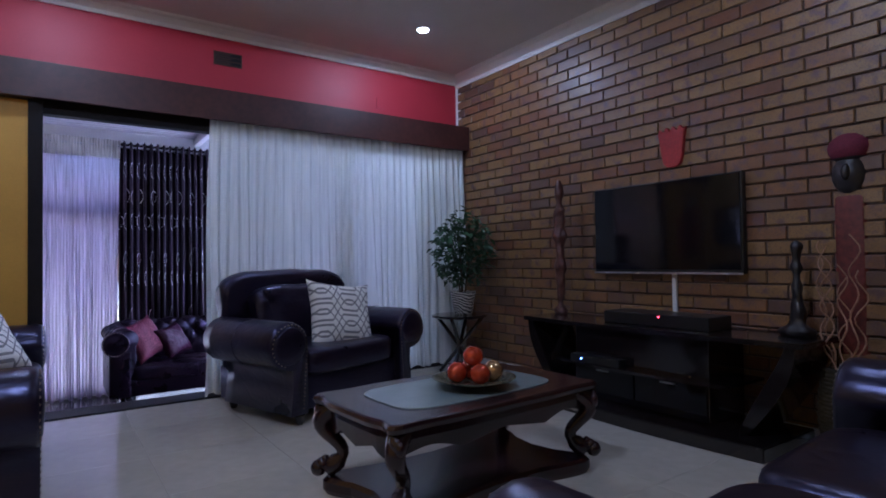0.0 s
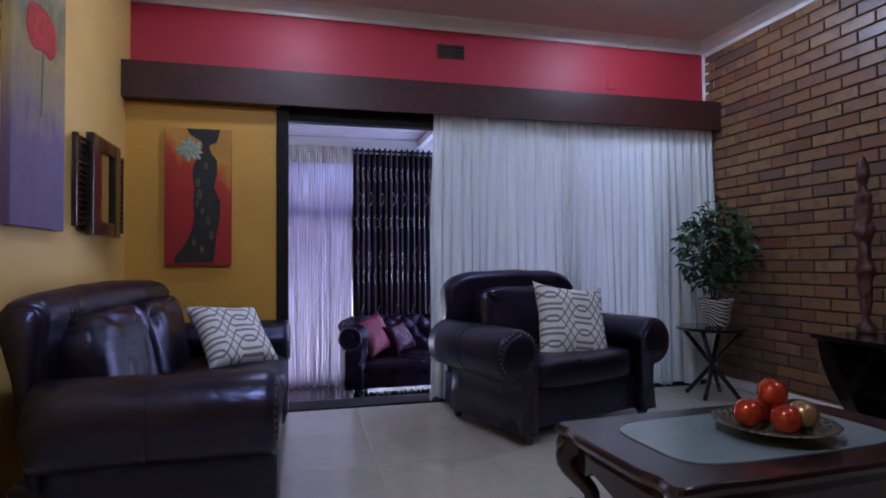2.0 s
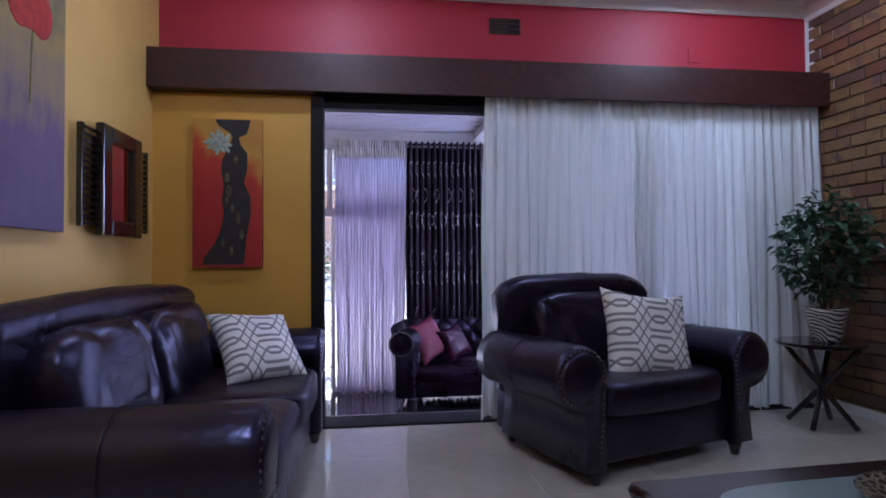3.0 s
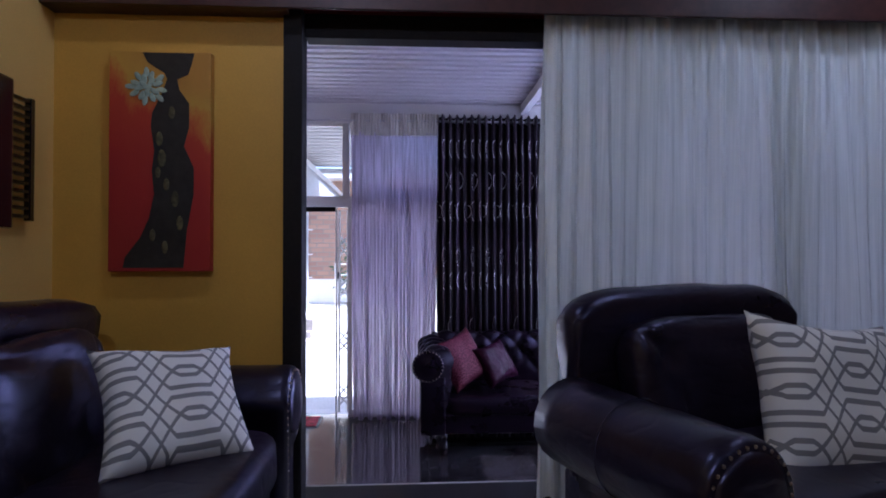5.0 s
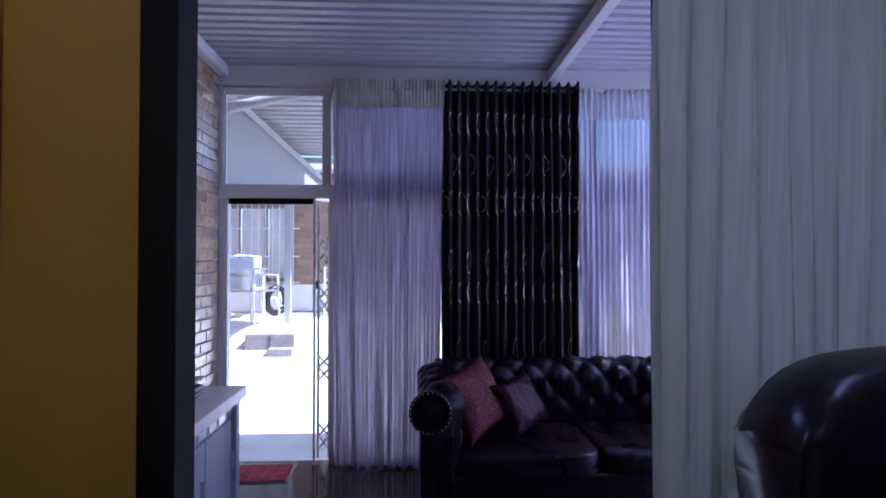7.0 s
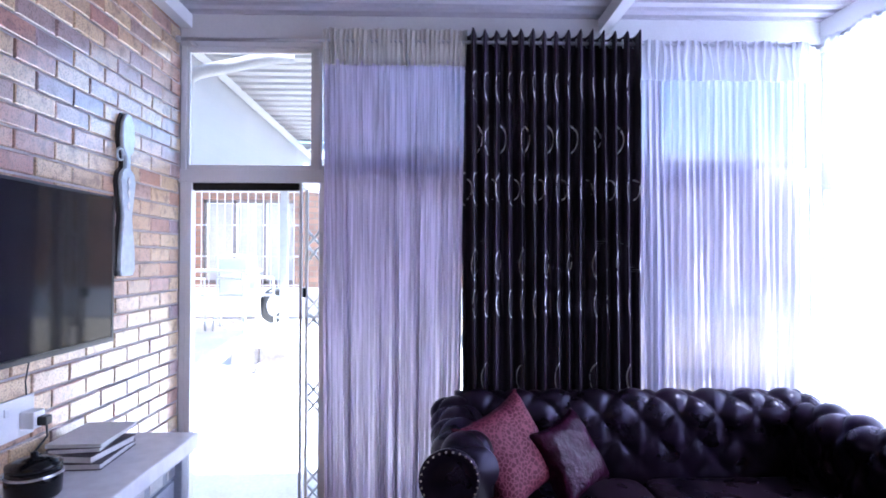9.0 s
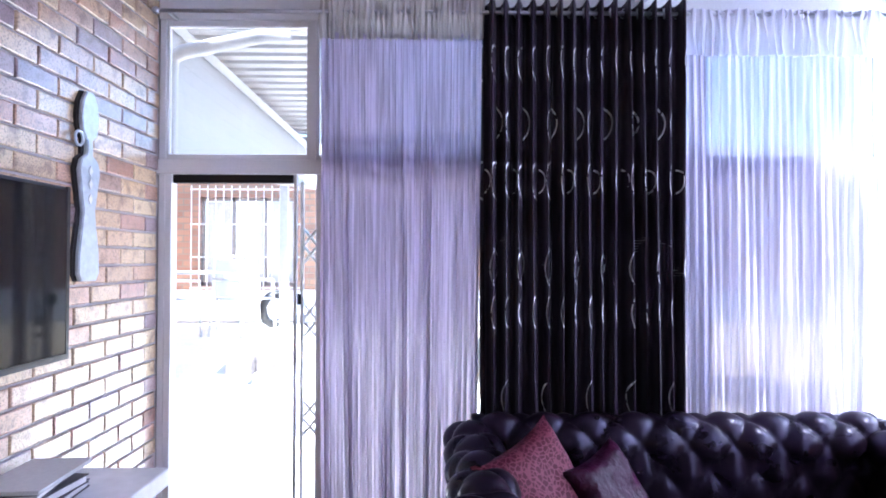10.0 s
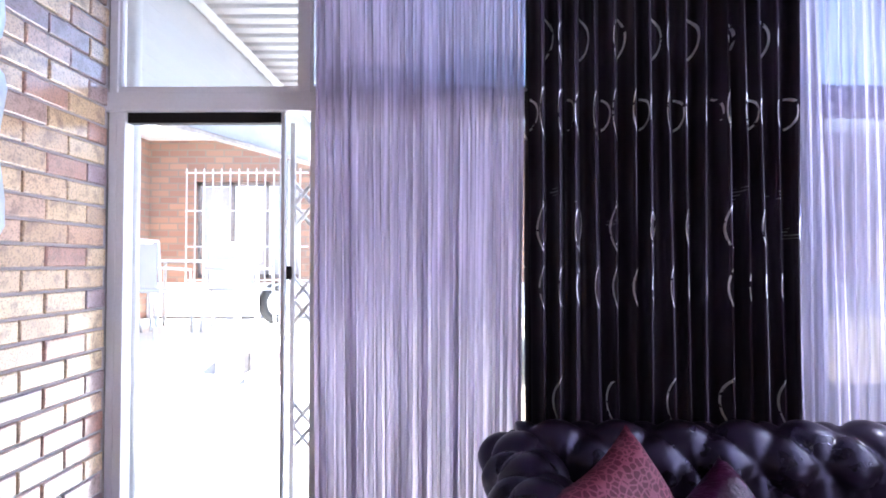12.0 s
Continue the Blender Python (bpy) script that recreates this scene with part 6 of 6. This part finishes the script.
for z in (WZ0 - 0.02, 1.15, 1.6, WZ1 + 0.1):
    part("crossbar", boxes((WX0 - 0.10, WX1 + 0.12, HY - 0.066, HY - 0.056, z - 0.01, z + 0.01)), MAT["white"], bars)
bars2 = thing("burglar_bars", pose(0, 0, 0), "white steel burglar bars over the wing window", "burglar bars")
for k in range(9):
    y = 10.68 + k * 0.105
    part("bar", boxes((-3.33, -3.318, y - 0.006, y + 0.006, 0.95, 2.05)), MAT["white"], bars2)
for z in (1.0, 1.5, 2.0):
    part("crossbar", boxes((-3.317, -3.307, 10.66, 11.54, z - 0.01, z + 0.01)), MAT["white"], bars2)

# veranda roof with its steel frame
roof = thing("veranda_roof", pose(0, 0, 0), "white ribbed steel veranda roof on slim posts", "veranda roof", kind="structure")
bm = bmesh.new()
y, rows = 8.3, []
while y < 11.0:
    for dy, dz in ((0.0, 0.0), (0.06, 0.0), (0.07, 0.025), (0.11, 0.025), (0.12, 0.0)):
        rows.append((y + dy, dz))
    y += 0.13
zs = lambda y: 2.80 - 0.123 * (y - 8.6)
for k in range(len(rows) - 1):
    (ya, da), (yb, db) = rows[k], rows[k + 1]
    bm.faces.new([bm.verts.new(p) for p in ((-4.5, ya, zs(ya) + da), (-4.5, yb, zs(yb) + db), (0.1, yb, zs(yb) + db), (0.1, ya, zs(ya) + da))])
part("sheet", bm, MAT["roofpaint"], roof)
part("rafter", tube(bmesh.new(), [(-1.26, 8.3, 2.72), (-1.22, 8.6, 2.68), (-0.72, 12.5, 2.20)], 0.04, 4), MAT["greysteel"], roof)
part("cross_beam", boxes((-1.0, 0.1, 10.95, 11.03, 2.40, 2.47)), MAT["greysteel"], roof)
part("post", boxes((-1.17, -1.09, 10.88, 10.96, 0.26, 2.44)), MAT["greysteel"], roof)
bm = bmesh.new()
a = [bm.verts.new(v) for v in ((-1.29, 8.3, 1.75), (-0.76, 12.5, 2.06), (-0.76, 12.5, 2.19), (-1.29, 8.3, 2.70))]
b = [bm.verts.new((v.co.x - 0.03, v.co.y, v.co.z)) for v in a]
bm.faces.new(a)
bm.faces.new(b[::-1])
for k in range(4):
    bm.faces.new((a[k], b[k], b[(k + 1) % 4], a[(k + 1) % 4]))
bmesh.ops.recalc_face_normals(bm, faces=bm.faces)
part("gable_rail", tube(bmesh.new(), [(-1.27, 8.3, 1.73), (-0.74, 12.5, 2.04)], 0.025, 6), MAT["block"], roof, "dark rail under the gable board")
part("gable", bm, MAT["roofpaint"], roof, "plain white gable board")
pipe = thing("downpipe", pose(0, 0, 0), "thick white gutter downpipe outside the window", "downpipe", kind="structure")
part("pipe", tube(bmesh.new(), [(-0.42, 8.35, 2.56), (-0.6, 8.33, 2.54), (-1.05, 8.25, 2.41), (-1.12, 8.25, 2.37), (-1.13, 8.25, 2.27), (-1.13, 8.25, -0.55)], 0.045, 14), MAT["greysteel"], pipe, smooth=True)

# patio furniture
MAT["cream_plastic"] = material("white_powder_coat", (0.78, 0.77, 0.75), 0.5, vary=0.05, bump=0.03)
MAT["mesh_seat"] = material("pale_mesh_fabric", (0.66, 0.65, 0.63), 0.8, vary=0.1, grain=200, bump=0.4)
pt = thing("patio_table", pose(-2.15, 11.35, 0.26), "white metal patio table on the terrace", "patio table")
part("tabletop", boxes((-0.55, 0.55, -0.35, 0.35, 0.69, 0.72), bevel=0.008), MAT["cream_plastic"], pt)
for sx in (-1, 1):
    for sy in (-1, 1):
        part("leg", tube(bmesh.new(), [(sx * 0.5, sy * 0.3, 0.69), (sx * 0.52, sy * 0.32, 0)], 0.018, 8), MAT["cream_plastic"], pt, smooth=True)


def patio_chair():
    ob = thing("patio_chair", pose(-1.64, 11.15, 0.26, 0, 0, 60), "white metal patio chair with a mesh back", "patio chair", "chairs on the terrace")
    part("seat", boxes((-0.22, 0.22, -0.22, 0.22, 0.41, 0.43), bevel=0.005), MAT["mesh_seat"], ob)
    part("backrest", boxes((-0.20, 0.20, 0.22, 0.235, 0.45, 0.86), bevel=0.005, seg=1), MAT["mesh_seat"], ob)
    for s in (-1, 1):
        part("back_leg", tube(bmesh.new(), [(s * 0.23, 0.30, 0), (s * 0.23, 0.22, 0.42), (s * 0.22, 0.25, 0.88)], 0.014, 8), MAT["cream_plastic"], ob, smooth=True)
        part("front_leg", tube(bmesh.new(), [(s * 0.23, -0.25, 0), (s * 0.23, -0.22, 0.42), (s * 0.24, -0.20, 0.62), (s * 0.24, 0.22, 0.64)], 0.014, 8), MAT["cream_plastic"], ob, smooth=True)
    part("top_rail", tube(bmesh.new(), [(-0.22, 0.25, 0.88), (0, 0.265, 0.90), (0.22, 0.25, 0.88)], 0.014, 8), MAT["cream_plastic"], ob, smooth=True)
    return ob


pc = patio_chair()
for x, yy, a in ((-1.95, 11.85, 20), (-2.35, 10.85, 170), (-2.9, 11.2, -80)):
    copy_thing(pc, pose(x, yy, 0.26, 0, 0, a))
wheel = thing("cart_wheel", pose(-1.55, 12.05, 0.26, 0, 0, 50), "black tyred wheel with white curved spokes on the terrace", "wheel")
part("tyre", tube(bmesh.new(), [(0.17 * math.cos(a), 0, 0.22 + 0.19 * math.sin(a)) for a in [k * math.tau / 28 for k in range(29)]], 0.05, 10, caps=False), MAT["black"], wheel, smooth=True)
for turn in (0, 120, 240):
    pts = [(r * math.cos(radians(turn + 500 * r)), -0.01, 0.24 + r * math.sin(radians(turn + 500 * r))) for r in (0.0, 0.03, 0.06, 0.09, 0.12, 0.15)]
    part("spoke", tube(bmesh.new(), pts, 0.012, 6), MAT["cream_plastic"], wheel, "white curved spoke", smooth=True)
rail = thing("terrace_railing", pose(0, 0, 0), "white steel railing along the terrace", "railing")
for k in range(2):
    part("post", boxes((-0.80 + k * 0.45, -0.77 + k * 0.45, 11.8, 11.83, 0.26, 1.0)), MAT["white"], rail)
for z in (0.45, 0.62, 0.8, 0.98):
    part("rail", boxes((-0.80, -0.32, 11.805, 11.825, z - 0.01, z + 0.01)), MAT["white"], rail)
shrub = thing("garden_shrub", pose(-0.35, 12.1, 0.26), "green leafy shrub beside the terrace railing", "shrub")
rng = random.Random(5)
bm = bmesh.new()
for k in range(420):
    p = Vector((rng.gauss(0, 0.2), rng.gauss(0, 0.16), 0.6 + rng.gauss(0, 0.28)))
    m = Matrix.Translation(p) @ Euler((rng.uniform(-1, 1), rng.uniform(-1, 1), rng.uniform(0, 6.28))).to_matrix().to_4x4() @ Matrix.Scale(rng.uniform(0.7, 1.4), 4)
    v = [bm.verts.new(m @ Vector(q)) for q in ((0, 0, 0), (0.022, 0.04, 0.004), (0, 0.09, -0.01), (-0.022, 0.04, 0.004))]
    bm.faces.new(v)
part("foliage", bm, MAT["leaf"], shrub)
part("trunk", tube(bmesh.new(), [(0, 0, 0), (0.02, 0, 0.3), (-0.01, 0.02, 0.7)], [0.02, 0.015, 0.006], 8), MAT["bark"], shrub, smooth=True)
wallx = structure("garden_wall", boxes((6.0, 6.2, 4.0, HY, -0.75, 2.2), (-400, -3.57, 7.98, 8.2, -0.75, 2.2)), MAT["white"], "white garden boundary wall", "garden wall")


# ---- bricks and tiles ----
def slab_mesh(name, w, h, d, ch):
    """A brick or tile with chamfered front edges, open at the back; front looks along +z."""
    me = bpy.data.meshes.new(name)
    a, b = w / 2, h / 2
    vs = [(sx * a, sy * b, z) for z in (0.0, d - ch) for sx, sy in ((-1, -1), (1, -1), (1, 1), (-1, 1))] + [(sx * (a - ch), sy * (b - ch), d) for sx, sy in ((-1, -1), (1, -1), (1, 1), (-1, 1))]
    fs = [(k, (k + 1) % 4, 4 + (k + 1) % 4, 4 + k) for k in range(4)] + [(4 + k, 4 + (k + 1) % 4, 8 + (k + 1) % 4, 8 + k) for k in range(4)] + [(8, 9, 10, 11)]
    me.from_pydata(vs, [], fs)
    return me


def brick_wall(parent, to_world, length, height, near, mat):
    """Stretcher bond over a wall; to_world turns (along, up) and depth into a pose. near(along, up) picks the bricks kept apart."""
    L, H, B, T = 0.232, 0.085, 0.222, 0.0735
    full, singles, rest = slab_mesh("brick", B, T, 0.014, 0.004), 0, ([], [])
    full.materials.append(mat)
    cut = {}
    rng = random.Random(77)
    todo = []
    for r in range(int(height / H) + 1):
        z = (r + 0.5) * H
        if z + T / 2 > height:
            break
        s = -0.5 * L if r % 2 else 0.0
        while s < length:
            a, b = max(s, 0), min(s + B, length)
            if b - a > 0.04:
                todo.append(((a + b) / 2, z, b - a))
            s += L
    todo.sort(key=lambda q: near(q[0], q[1]))
    for k, (s, z, w) in enumerate(todo):
        m = to_world(s, z) @ pose(0, 0, rng.uniform(-0.002, 0.002), rng.uniform(-0.6, 0.6), rng.uniform(-0.5, 0.5), rng.uniform(-0.35, 0.35))
        if k < 300:
            key = round(w, 3)
            if key not in cut:
                cut[key] = full if abs(w - B) < 0.002 else slab_mesh("brick", w, T, 0.014, 0.004)
                if cut[key] is not full:
                    cut[key].materials.append(mat)
            ob = new("brick", cut[key])
            ob.parent = parent
            ob.matrix_world = m
        else:
            base = len(rest[0])
            me = slab_mesh("tmp", w, T, 0.014, 0.004)
            rest[0].extend(tuple(m @ v.co) for v in me.vertices)
            rest[1].extend(tuple(base + i for i in p.vertices) for p in me.polygons)
            bpy.data.meshes.remove(me)
    if rest[0]:
        me = bpy.data.meshes.new("brickwork")
        me.from_pydata(*((rest[0], [], rest[1])))
        me.materials.append(mat)
        ob = new("brickwork", me)
        ob.parent = parent
        tagged(ob, "", "", "", "stuff")


# living room: seen from -x, so the wall runs along -y and its face looks to -x
brick_wall(wall_east, lambda s, z: Matrix(((0, 0, -1, RX + 0.012), (-1, 0, 0, 4.640 - s), (0, 1, 0, z), (0, 0, 0, 1))), 6.84, CZ, lambda s, z: max(abs(s - 1.7) / 1.8, abs(z - 1.6) / 1.1), MAT["brick"])
brick_wall(wall_brick, lambda s, z: Matrix(((0, 0, 1, LX - 0.012), (1, 0, 0, 4.82 + s), (0, 1, 0, SZ + z), (0, 0, 0, 1))), 3.02, SCZ - SZ, lambda s, z: max(abs(s - 2.2) / 0.9, abs(z - 1.6) / 1.4), MAT["litbrick"])

# polished floor tiles
tile_mesh = slab_mesh("tile", 0.5982, 0.5982, 0.0045, 0.0005)
tile_mesh.materials.append(MAT["tile"])
for i in range(-1, 7):
    for j in range(-4, 9):
        x, y = -0.70 + 0.6 * i + 0.3, 0.05 + 0.6 * j
        if x - 0.3 > RX or y - 0.3 > 4.56 or x + 0.3 < LX or y + 0.3 < BY:
            continue
        x0, x1, y0, y1 = max(x - 0.2991, LX), min(x + 0.2991, RX), max(y - 0.2991, BY), min(y + 0.2991, 4.53)
        if x1 - x0 < 0.03 or y1 - y0 < 0.03:
            continue
        whole = x1 - x0 > 0.596 and y1 - y0 > 0.596
        me = tile_mesh if whole else slab_mesh("tile", x1 - x0, y1 - y0, 0.0045, 0.0005)
        if not whole:
            me.materials.append(MAT["tile"])
        ob = new("tile", me)
        ob.parent = floor
        ob.matrix_world = pose((x0 + x1) / 2, (y0 + y1) / 2, -0.0045)
